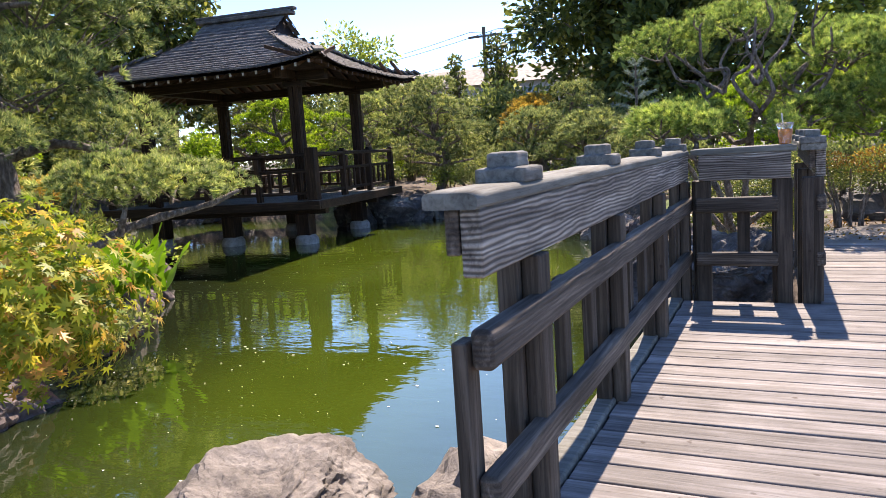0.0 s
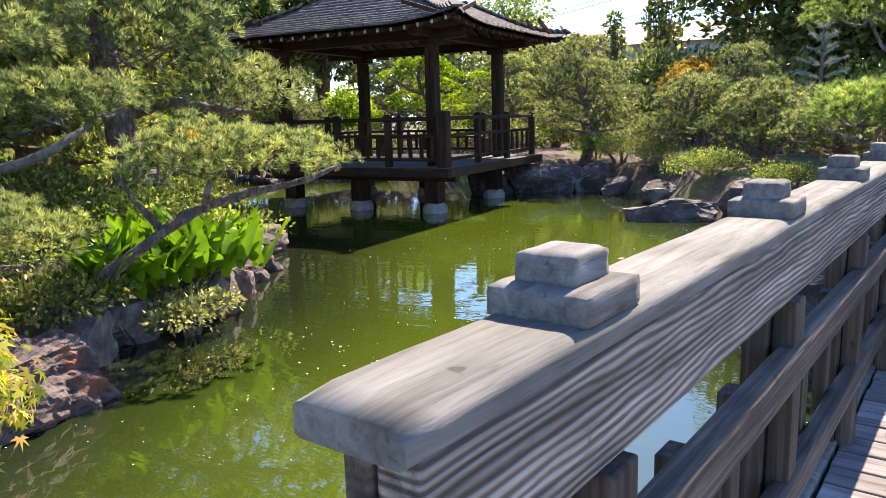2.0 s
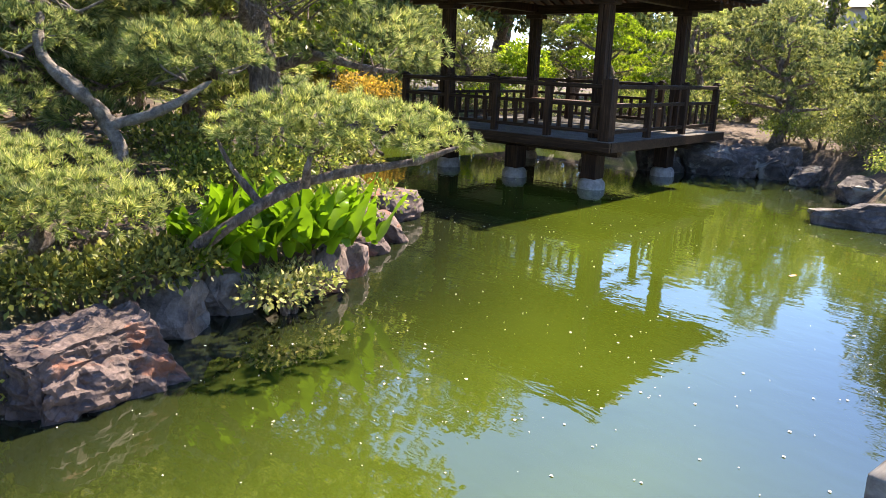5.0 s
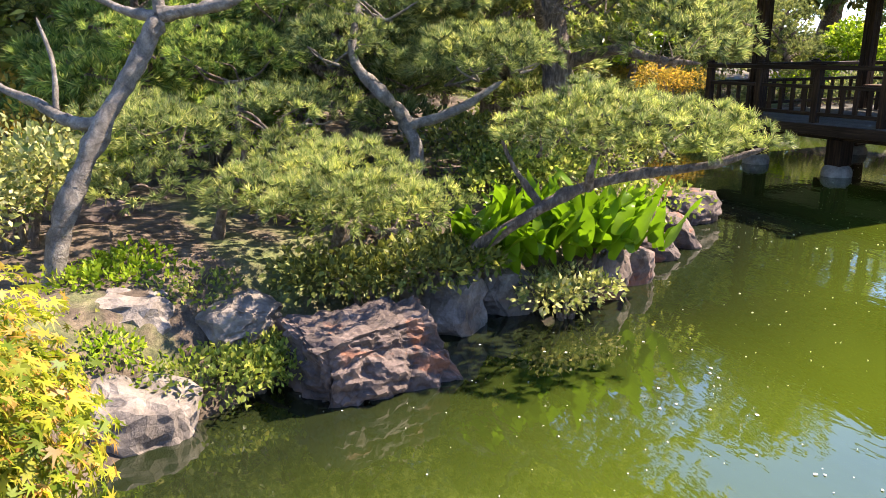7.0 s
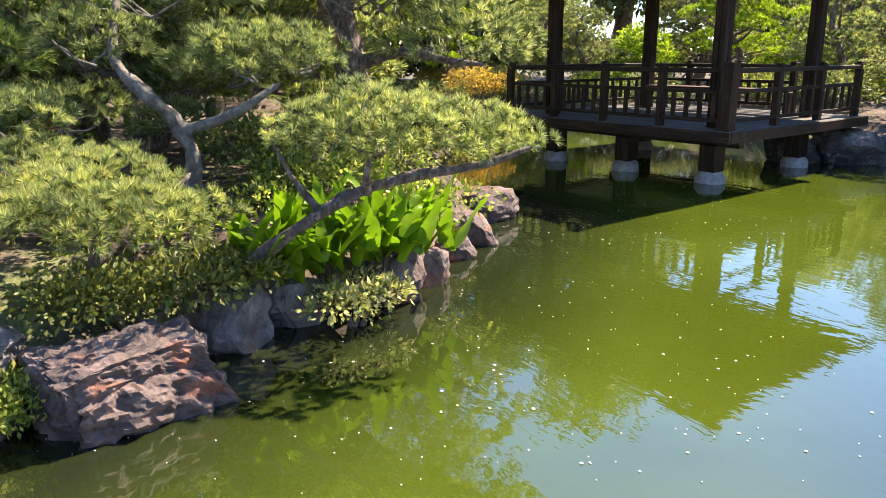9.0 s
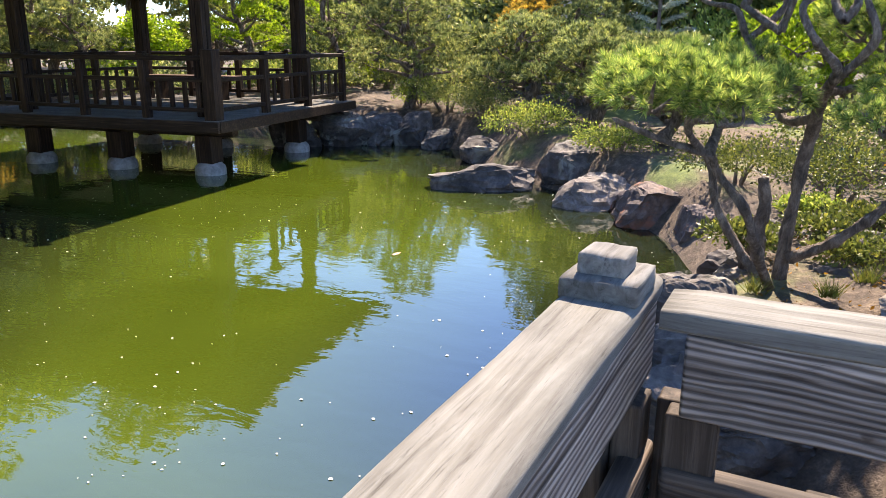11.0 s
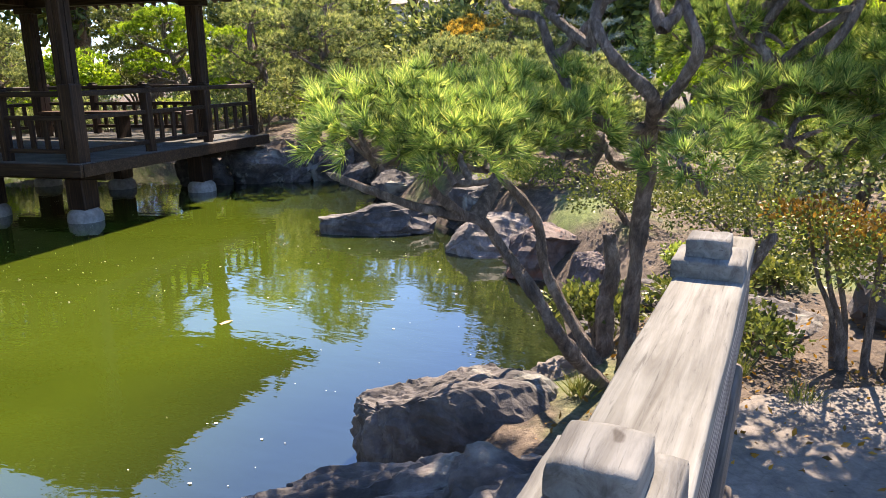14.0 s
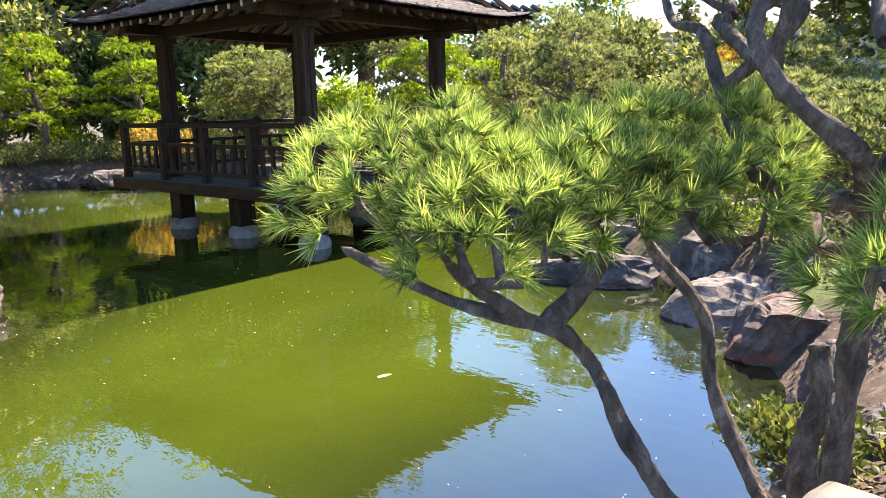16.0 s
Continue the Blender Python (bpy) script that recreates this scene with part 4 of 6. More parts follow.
def pine(base, label, runs, pads, material, seed, per=24, length=0.09, width=0.0042, density=900, spread=0.8, bark=None, category="pine tree", group="", sides=9):
    """A trained pine. runs: limbs; pads: (centre, half-axes) of its cushions of needles."""
    rg = rgen(seed)
    th = tree_thing("pine_tree", base, label, category, group)
    limb_part(th, base, runs, bark or BARK, seed=seed, sides=sides)
    for c, r in pads:
        area = 2.2 * math.pi * ((r[0] * r[1]) ** 0.8 + (r[0] * r[2]) ** 0.8) / 2
        n = max(40, int(area * density))
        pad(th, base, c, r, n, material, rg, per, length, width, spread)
        twigs = []
        for _ in range(max(3, int(8 * r[0]))):
            a = np.array(c) + np.array(r) * np.array([rg.uniform(-0.2, 0.2), rg.uniform(-0.2, 0.2), -0.7])
            ang = rg.uniform(0, 6.28)
            b = np.array(c) + np.array(r) * np.array([0.8 * math.cos(ang), 0.8 * math.sin(ang), rg.uniform(-0.1, 0.35)])
            m = (a + b) / 2 + rg.uniform(-0.06, 0.06, 3)
            twigs.append(([a, m, b], 0.014, 0.004))
        limb_part(th, base, twigs, bark or BARK, "twig", seed + 7, 5)
    return th


# pine on the bank, leaning over the water
pine((-4.95, 4.6, -0.1), "leaning pine with a flat needle cushion over the pond",
     [([(-5.0, 4.5, -0.2), (-4.6, 4.9, 0.2), (-4.4, 5.3, 0.48), (-4.25, 5.7, 0.6), (-4.0, 6.1, 0.68), (-3.85, 6.45, 0.8)], 0.055, 0.018),
      ([(-4.5, 5.1, 0.38), (-4.6, 4.95, 0.62), (-4.65, 4.85, 0.85)], 0.03, 0.01), ([(-4.35, 5.4, 0.5), (-4.2, 5.35, 0.7), (-4.3, 5.5, 0.9)], 0.03, 0.01)],
     [((-4.55, 5.15, 0.86), (0.3, 0.32, 0.2)), ((-4.4, 5.45, 0.92), (0.42, 0.42, 0.26)), ((-4.15, 5.88, 0.88), (0.4, 0.42, 0.22)), ((-3.97, 6.25, 0.83), (0.24, 0.28, 0.15))],
     NEEDLE_OLD, 11, 24, 0.08, 0.0068, 440, 1.05)
# low pine at the water
pine((-4.9, 3.7, -0.05), "low spreading pine with olive needles on the bank",
     [([(-5.1, 3.6, -0.2), (-5.0, 3.7, 0.1), (-4.8, 3.7, 0.3), (-4.4, 3.6, 0.45)], 0.06, 0.02), ([(-5.0, 3.7, 0.1), (-5.1, 4.1, 0.4), (-5.2, 4.4, 0.6)], 0.05, 0.02)],
     [((-4.45, 3.98, 0.42), (0.4, 0.42, 0.22)), ((-4.5, 3.55, 0.46), (0.34, 0.36, 0.2)), ((-4.75, 3.15, 0.5), (0.34, 0.3, 0.19)), ((-5.0, 3.75, 0.62), (0.36, 0.42, 0.18)), ((-5.35, 3.45, 0.66), (0.3, 0.36, 0.18))],
     NEEDLE_OLD, 12, 24, 0.08, 0.0068, 420, 1.05)
# pine with pale twisted limbs
pine((-6.3, 4.4, 0.0), "tall pine with pale twisted limbs above the bank",
     [([(-6.3, 4.4, -0.2), (-6.1, 4.6, 0.5), (-6.15, 4.5, 0.88), (-6.05, 4.3, 1.1), (-6.3, 4.1, 1.4), (-6.5, 4.2, 1.9)], 0.08, 0.03), ([(-6.15, 4.5, 0.8), (-5.9, 4.9, 0.95), (-5.8, 5.3, 1.2)], 0.05, 0.02)],
     [((-6.0, 5.1, 1.38), (0.45, 0.5, 0.26)), ((-6.3, 3.95, 1.52), (0.45, 0.4, 0.26)), ((-5.9, 5.5, 1.4), (0.36, 0.36, 0.2)), ((-6.6, 4.4, 1.95), (0.8, 0.8, 0.32)), ((-6.9, 5.2, 1.3), (0.5, 0.55, 0.26)), ((-6.7, 3.7, 0.95), (0.45, 0.5, 0.22))],
     NEEDLE, 13, 22, 0.09, 0.008, 290, 1.05, bark=BARK_PALE)
# big pine on the point
pine((-8.0, 6.9, 0.0), "big dark pine with drooping needles on the point",
     [([(-8.0, 6.95, -0.2), (-8.06, 6.9, 1.0), (-8.1, 6.8, 1.8), (-8.2, 6.7, 2.8), (-8.6, 6.7, 4.6), (-9.0, 6.9, 7.0)], 0.2, 0.06), ([(-8.05, 6.9, 1.3), (-7.5, 7.3, 1.45), (-7.1, 7.6, 1.35), (-6.7, 7.9, 1.3)], 0.08, 0.02),
      ([(-8.05, 6.8, 1.5), (-7.3, 6.3, 1.75), (-6.7, 6.0, 2.0)], 0.08, 0.02), ([(-7.9, 6.7, 2.6), (-7.1, 6.4, 2.9), (-6.4, 6.4, 2.9)], 0.07, 0.02), ([(-8.2, 6.7, 2.9), (-7.8, 7.4, 3.5), (-7.3, 8.2, 3.9)], 0.07, 0.02)],
     [((-7.0, 7.7, 1.55), (0.8, 0.7, 0.42)), ((-6.9, 6.3, 2.1), (0.9, 0.9, 0.42)), ((-7.6, 7.1, 2.2), (1.0, 0.9, 0.5)), ((-7.2, 6.9, 3.1), (0.9, 0.9, 0.45)), ((-8.2, 6.6, 3.3), (1.4, 1.3, 0.7)), ((-7.3, 7.6, 2.85), (0.9, 0.9, 0.5)), ((-8.6, 6.6, 4.3), (1.2, 1.2, 0.7)), ((-9.2, 7.4, 5.2), (1.5, 1.4, 0.8)), ((-9.4, 6.2, 6.2), (1.6, 1.5, 0.9)), ((-9.0, 7.0, 7.2), (1.4, 1.3, 0.9)), ((-8.3, 8.2, 5.8), (1.1, 1.0, 0.7)), ((-7.1, 8.2, 3.3), (0.8, 0.75, 0.4)), ((-7.4, 8.4, 4.1), (0.95, 0.9, 0.5))],
     NEEDLE, 14, 20, 0.13, 0.012, 120, 1.05)
pine((-6.7, 3.0, 0.1), "clipped yellow-green pine among shrubs",
     [([(-6.7, 3.0, -0.1), (-6.6, 3.1, 0.7), (-6.5, 3.1, 1.2)], 0.07, 0.03)],
     [((-6.55, 3.05, 1.38), (0.5, 0.5, 0.26)), ((-7.1, 2.4, 1.55), (0.45, 0.45, 0.2)), ((-7.0, 3.6, 1.9), (0.55, 0.55, 0.24))], NEEDLE_LIT, 15, 22, 0.09, 0.009, 260, 1.05)
pine((-5.5, 2.9, 0.05), "dark low pine behind the bank",
     [([(-5.6, 2.8, -0.1), (-5.5, 2.9, 0.3), (-5.3, 2.9, 0.6)], 0.06, 0.02)],
     [((-5.5, 2.65, 0.86), (0.42, 0.42, 0.2)), ((-5.6, 3.3, 1.0), (0.36, 0.4, 0.17)), ((-6.0, 2.35, 0.95), (0.4, 0.4, 0.18)), ((-5.25, 2.45, 0.55), (0.3, 0.34, 0.15))], NEEDLE, 16, 22, 0.09, 0.008, 260, 1.05)


def bush(at, r, label, material, seed, n=2200, size=0.05, lumps=5, category="shrub", group="", slim=0.55, low=-0.5):
    """A shrub of several uneven clumps on short stems."""
    rg = rgen(seed)
    th = thing("shrub", at, label, category, group)
    runs = []
    for i in range(lumps):
        ang = i * 2.4 + rg.uniform(0, 0.8)
        k = 0.0 if i == 0 else 0.55
        c = np.array([k * r[0] * math.cos(ang), k * r[1] * math.sin(ang), r[2] * rg.uniform(0.75, 1.25)])
        bush_part(th, (0, 0, 0), c, np.array(r) * rg.uniform(0.5, 0.75), n // lumps, material, rg, size, low, "foliage", slim)
        runs.append(([(0.1 * c[0], 0.1 * c[1], -0.1), tuple(c * 0.5), tuple(c)], 0.02 + 0.02 * r[0], 0.006))
    limb_part(th, (0, 0, 0), runs, BARK, "stem", seed, 6)
    return th


# pale-barked tree
wt = tree_thing("small_tree", (-4.79, 1.83, 0.1), "small bare tree with pale grey leaning trunk")
limb_part(wt, (-4.79, 1.83, 0.1), [([(-4.8, 1.8, 0.0), (-4.85, 1.95, 0.5), (-4.95, 2.2, 1.0), (-5.03, 2.45, 1.4), (-5.06, 2.62, 1.7)], 0.075, 0.05)], BARK_PALE, seed=44)
limb_part(wt, (-4.79, 1.83, 0.1), [
                                   ([(-4.95, 2.2, 1.02), (-5.1, 2.0, 1.02), (-5.3, 1.75, 1.15), (-5.5, 1.5, 1.25), (-5.6, 1.2, 1.5)], 0.045, 0.015),
                                   ([(-5.06, 2.62, 1.7), (-5.0, 2.9, 1.74), (-4.95, 3.15, 1.82), (-4.9, 3.4, 2.1)], 0.05, 0.02), ([(-5.06, 2.6, 1.68), (-5.2, 2.35, 1.75), (-5.4, 2.0, 1.95)], 0.04, 0.012),
                                   ([(-5.2, 1.9, 1.1), (-5.3, 1.9, 1.4), (-5.5, 1.8, 1.7)], 0.02, 0.008), ([(-5.06, 2.62, 1.7), (-5.1, 2.6, 2.1), (-5.0, 2.5, 2.6)], 0.04, 0.015)], BARK_PALE, "branch", 45)
bush((-5.55, 1.5, 0.05), (0.75, 0.65, 0.5), "variegated cream and green leafy shrub", LEAF_CREAM, 51, 3600, 0.06)
bush((-4.85, 2.2, -0.2), (0.45, 0.45, 0.2), "low yellow-green leafy shrub between boulders", LEAF_LIME, 52, 1800, 0.05)
bush((-4.1, 2.95, -0.66), (0.42, 0.5, 0.2), "trailing green ground cover over the bank", LEAF_GREEN, 53, 2600, 0.05)
bush((-4.2, 2.35, -0.55), (0.34, 0.3, 0.16), "low yellow-green creeper between boulders", LEAF_LIME, 57, 1300, 0.045)
bush((-4.3, 1.9, -0.4), (0.4, 0.35, 0.2), "low green creeper between boulders", LEAF_GREEN, 58, 1500, 0.045)
bush((-4.15, 2.05, -0.42), (0.36, 0.32, 0.18), "low yellow-green creeper between boulders", LEAF_LIME, 59, 1600, 0.045)
bush((-4.75, 2.65, -0.25), (0.34, 0.3, 0.16), "low green creeper between boulders", LEAF_GREEN, 60, 1300, 0.045)
bush((-4.75, 3.9, -0.35), (0.5, 0.6, 0.26), "trailing dark green ivy on the bank", LEAF_DARK, 54, 2600, 0.06)
bush((-4.85, 4.5, -0.25), (0.4, 0.4, 0.2), "trailing dark green ivy on the bank", LEAF_DARK, 55, 1600, 0.06)
bush((-4.75, 5.45, -0.6), (0.32, 0.4, 0.2), "pale variegated ivy hanging to the water", LEAF_CREAM, 56, 1300, 0.055)
bush((-4.75, 1.0, -0.05), (0.75, 0.6, 0.5), "variegated cream and green leafy shrub", LEAF_CREAM, 57, 3600, 0.05)
bush((-5.9, 6.6, -0.25), (0.5, 0.6, 0.3), "green undergrowth behind the broad leaves", LEAF_GREEN, 58, 1500, 0.06)
bush((-7.2, 5.6, 0.1), (0.8, 0.7, 0.4), "dark undergrowth below the pines", LEAF_DARK, 59, 2000, 0.07)
bush((-6.0, 3.6, 0.0), (0.6, 0.6, 0.3), "dark undergrowth below the pines", LEAF_DARK, 60, 1800, 0.06)

# maple beside the deck
rg = rgen(71)
maple = tree_thing("maple_shrub", (-1.6, 1.5, -0.3), "low maple with yellow-green and orange-tipped leaves", "maple")
limb_part(maple, (-1.6, 1.5, -0.3), [([(-1.6, 1.45, -0.45), (-1.6, 1.7, 0.0), (-1.45, 2.0, 0.4), (-1.2, 2.2, 0.6)], 0.04, 0.01), ([(-1.6, 1.7, 0.0), (-1.9, 1.9, 0.4), (-2.1, 2.1, 0.6)], 0.03, 0.01), ([(-1.5, 1.9, 0.3), (-1.3, 1.8, 0.6), (-1.0, 2.0, 0.7)], 0.02, 0.006)], BARK, seed=72, sides=7)
for c, r, n in (((-1.45, 2.1, 0.66), (0.55, 0.46, 0.32), 3000), ((-1.12, 2.2, 0.66), (0.36, 0.36, 0.3), 2000), ((-1.95, 1.9, 0.66), (0.5, 0.5, 0.3), 1700), ((-1.4, 2.35, 0.56), (0.42, 0.3, 0.26), 1500)):
    p, d = dome(c, r, n, rg, -0.75, 0.2, 0.5)
    v_, f_ = star_leaves(p - np.array((-1.6, 1.5, -0.3)), unit(d + np.array([0, 0, 0.5])), 0.04, rg)
    put("foliage", mesh_of("foliage", v_, f_, MAPLE, False, np.repeat(np.clip(rg.normal(0.5, 0.28, len(p)), 0, 1), len(v_) // len(p))), maple)


# broad-leaved clump
def blade_mesh(name, length, width, droop, seed):
    rg = random.Random(seed)
    bm = bmesh.new()
    rows = []
    for i in range(8):
        t = i / 7
        w = width * math.sin(math.pi * min(1, 0.12 + 0.88 * t) ** 0.8) * (1 - t ** 6)
        x = length * t * (1 - 0.25 * droop * t)
        z = length * (0.55 * t - droop * t * t * 0.55)
        fold = 0.25 * w
        ripple = 0.012 * math.sin(t * 9 + seed)
        rows.append([bm.verts.new((x, -w, z + fold + ripple)), bm.verts.new((x, 0, z)), bm.verts.new((x, w, z + fold - ripple))])
    for a, b in zip(rows, rows[1:]):
        for j in range(2):
            bm.faces.new((a[j], a[j + 1], b[j + 1], b[j]))
    me = bpy.data.meshes.new(name)
    for f in bm.faces:
        f.smooth = True
    bm.to_mesh(me)
    bm.free()
    me.materials.append(BROAD)
    return me


LEAF_MESHES = [blade_mesh("leaf", random.uniform(0.26, 0.38), random.uniform(0.042, 0.058), random.uniform(0.2, 0.9), i) for i in range(6)]
for j, (cx, cy, cz, n) in enumerate([(-4.95, 4.95, -0.12, 55), (-5.0, 5.45, -0.1, 60), (-5.05, 5.9, -0.1, 55), (-5.3, 6.25, -0.15, 40), (-5.2, 5.3, 0.0, 45)]):
    clump = thing("broad_leaf_plant", (cx, cy, cz), "bright green clump of long broad leaves on the bank", "plant", "broad-leaved plants on the bank")
    for i in range(n):
        o = put("leaf", random.choice(LEAF_MESHES), clump)
        ang = random.uniform(0, 6.283)
        o.matrix_basis = pose(0.25 * random.uniform(-1, 1), 0.3 * random.uniform(-1, 1), random.uniform(-0.1, 0.12), random.uniform(-12, 12), random.uniform(-55, -12), math.degrees(ang))
        o.scale = [random.uniform(1.0, 1.6)] * 3

# ---- pine beside the deck ----
DECK_PINE = pine((0.46, 9.5, -0.15), "gnarled black pine with bright needles beside the railing",
     [([(0.45, 9.55, -0.3), (0.46, 9.55, 0.1), (0.49, 9.53, 0.5), (0.52, 9.48, 0.8), (0.58, 9.3, 1.15)], 0.043, 0.034),
      ([(0.58, 9.3, 1.1), (0.46, 9.15, 1.12), (0.3, 9.2, 1.2), (0.12, 9.36, 1.4), (0.03, 9.4, 1.58), (-0.2, 9.6, 1.66), (-0.35, 9.7, 1.95)], 0.027, 0.011),
      ([(0.58, 9.3, 1.12), (0.7, 9.5, 1.12), (0.84, 9.65, 1.16), (1.05, 9.5, 1.28), (1.25, 9.3, 1.45), (1.4, 9.4, 1.8)], 0.027, 0.011),
      ([(0.58, 9.28, 1.12), (0.62, 9.05, 1.25), (0.5, 8.9, 1.4), (0.42, 8.95, 1.58), (0.58, 9.1, 1.72), (0.62, 9.3, 2.2)], 0.027, 0.011),
      ([(0.6, 9.25, 1.15), (0.78, 9.05, 1.4), (0.72, 9.1, 1.65), (0.9, 9.3, 1.9), (1.0, 9.4, 2.2)], 0.023, 0.01),
      ([(0.12, 9.36, 1.4), (0.3, 9.45, 1.6), (0.25, 9.6, 1.8), (0.4, 9.8, 2.1)], 0.023, 0.01),
      ([(0.45, 9.5, -0.25), (0.38, 9.15, 0.02), (0.33, 8.85, 0.28), (0.26, 8.72, 0.5), (0.1, 8.75, 0.68), (0.06, 8.62, 0.8), (-0.12, 8.45, 0.87), (-0.4, 8.3, 1.0)], 0.033, 0.013),
      ([(0.06, 8.62, 0.8), (0.06, 8.85, 0.95), (-0.1, 9.0, 1.05)], 0.028, 0.01),
      ([(0.02, 8.58, 0.82), (-0.02, 8.4, 0.95), (0.06, 8.25, 1.05)], 0.02, 0.008),
      ([(0.42, 9.55, -0.25), (0.2, 9.6, 0.02), (0.0, 9.64, 0.34), (-0.06, 9.66, 0.6), (-0.22, 9.55, 0.85), (-0.1, 9.3, 1.05)], 0.034, 0.013),
      ([(0.32, 9.68, -0.3), (0.28, 9.8, 0.1), (0.3, 9.86, 0.3), (0.26, 9.92, 0.5)], 0.045, 0.034),
      ([(0.5, 9.5, 0.05), (0.72, 9.4, 0.2), (0.95, 9.3, 0.45), (1.1, 9.25, 0.7)], 0.042, 0.02),
      ([(0.54, 9.4, 0.95), (0.38, 9.55, 0.92), (0.26, 9.72, 1.02), (0.1, 9.9, 1.0), (0.0, 10.0, 1.2)], 0.03, 0.012),
      ([(0.84, 9.65, 1.16), (1.05, 9.78, 1.14), (1.25, 9.74, 1.24), (1.45, 9.82, 1.22), (1.7, 9.7, 1.34)], 0.026, 0.01)],
     [((-0.18, 8.42, 1.15), (0.32, 0.3, 0.18)), ((0.1, 8.7, 1.1), (0.28, 0.28, 0.17)), ((-0.05, 9.3, 1.16), (0.42, 0.42, 0.19)), ((-0.3, 8.95, 1.12), (0.34, 0.36, 0.17)), ((0.14, 8.3, 1.08), (0.18, 0.18, 0.13)), ((0.32, 9.0, 1.1), (0.2, 0.22, 0.13)),
      ((0.86, 8.75, 1.03), (0.16, 0.15, 0.11)), ((1.15, 9.25, 1.16), (0.36, 0.34, 0.16)), ((1.65, 9.55, 1.25), (0.42, 0.42, 0.2)), 
      ((1.5, 10.0, 1.85), (0.5, 0.5, 0.26)), ((0.4, 9.95, 2.2), (0.5, 0.5, 0.24)), ((-0.4, 9.9, 2.05), (0.45, 0.45, 0.22)), ((2.1, 9.9, 1.6), (0.45, 0.45, 0.24)), ((1.5, 9.6, 1.72), (0.4, 0.4, 0.2)), ((1.95, 9.5, 1.42), (0.4, 0.36, 0.2)), ((1.0, 9.95, 1.42), (0.4, 0.4, 0.2)), ((1.25, 9.7, 1.02), (0.34, 0.3, 0.15)), ((1.75, 9.75, 1.02), (0.36, 0.32, 0.16)), ((1.45, 9.75, 1.36), (0.34, 0.32, 0.16)), ((0.78, 9.75, 1.52), (0.3, 0.3, 0.16))],
     NEEDLE_LIT, 81, 26, 0.075, 0.0044, 600, 1.1, sides=14)

# twisting thin branches of its crown
rg = rgen(82)
twisted = []
for tip in [(0.9, 10.2, 1.72), (1.5, 10.0, 1.85), (0.4, 9.95, 2.2), (-0.4, 9.9, 2.05), (1.2, 9.5, 2.3), (1.5, 9.6, 1.72), (1.95, 9.5, 1.42), (1.0, 9.95, 1.42), (2.1, 9.9, 1.6), (0.75, 9.4, 2.3), (0.1, 9.3, 2.2), (1.3, 9.2, 2.0)]:
    start = np.array([(0.9, 9.6, 1.18), (0.62, 9.2, 1.5), (0.3, 9.3, 1.45)][0 if tip[0] > 0.85 else 1 if tip[0] > 0.3 else 2])
    run = [tuple(start + (np.array(tip) - start) * k + rg.uniform(-0.1, 0.1, 3) * (0 < k < 1)) for k in (0, 0.2, 0.4, 0.6, 0.8, 1)]
    twisted.append((run, 0.024, 0.008))
    for k in (2, 3, 4):
        a = np.array(run[k])
        b = a + rg.uniform(-0.22, 0.22, 3) + np.array([0, 0, 0.06])
        twisted.append(([tuple(a), tuple((a + b) / 2 + rg.uniform(-0.05, 0.05, 3)), tuple(b)], 0.012, 0.004))
limb_part(DECK_PINE, (0.46, 9.5, -0.15), twisted, BARK, "branch", 83, 7)

# azaleas behind the railing
def azalea(at, label, seed, material, wide=1.0):
    rg = rgen(seed)
    th = thing("azalea", at, label, "shrub", "azaleas beside the path")
    runs = []
    for i in range(7):
        a = i * 0.9 + rg.uniform(0, 0.5)
        x, y = 0.3 * wide * math.cos(a), 0.26 * wide * math.sin(a)
        h = 0.66 + rg.uniform(-0.12, 0.1)
        runs.append(([(0.4 * x, 0.4 * y, -0.1), (0.5 * x, 0.55 * y, 0.2), (0.8 * x, 0.7 * y, 0.42), (x, y, h)], 0.02, 0.007))
        bush_part(th, (0, 0, 0), (x, y, h - 0.12), (0.2, 0.2, 0.16), 520, LEAF_DARK, rg, 0.03, -0.6)
        bush_part(th, (0, 0, 0), (x, y, h - 0.04), (0.2, 0.2, 0.13), 90, LEAF_GREEN, rg, 0.03, -0.5)
        bush_part(th, (0, 0, 0), (x, y, h), (0.21, 0.21, 0.08), 230, material, rg, 0.028, 0.0)
    for i, run in enumerate(runs):
        limb_part(th, (0, 0, 0), [run], BARK, "stem", seed + i, 6)


azalea((1.5, 9.95, -0.06), "rust-tipped azalea on thin bare stems", 91, LEAF_RUST)
azalea((2.0, 10.35, -0.06), "golden-tipped azalea on thin bare stems", 93, LEAF_GOLD, 0.8)
for i, (x, y, m) in enumerate([(2.6, 12.6, LEAF_OLIVE), (3.7, 13.2, LEAF_GREEN), (1.6, 13.4, LEAF_OLIVE), (0.9, 14.4, LEAF_OLIVE), (4.6, 12.2, LEAF_OLIVE)]):
    bush((x, y, -0.05), (0.8, 0.7, 0.5), "leafy shrub at the far side of the path", m, 95 + i, 2600, 0.06, group="shrubs beyond the path")
for i, (x, y, m) in enumerate([(0.75, 10.5, LEAF_DARK), (1.05, 11.2, LEAF_DARK), (0.6, 11.5, LEAF_GREEN), (0.95, 9.95, LEAF_DARK), (0.2, 10.08, LEAF_DARK)]):
    bush((x, y, -0.12), (0.28, 0.26, 0.14), "low leafy undergrowth behind the pine", m, 320 + i, 1300, 0.045, group="undergrowth behind the pine")
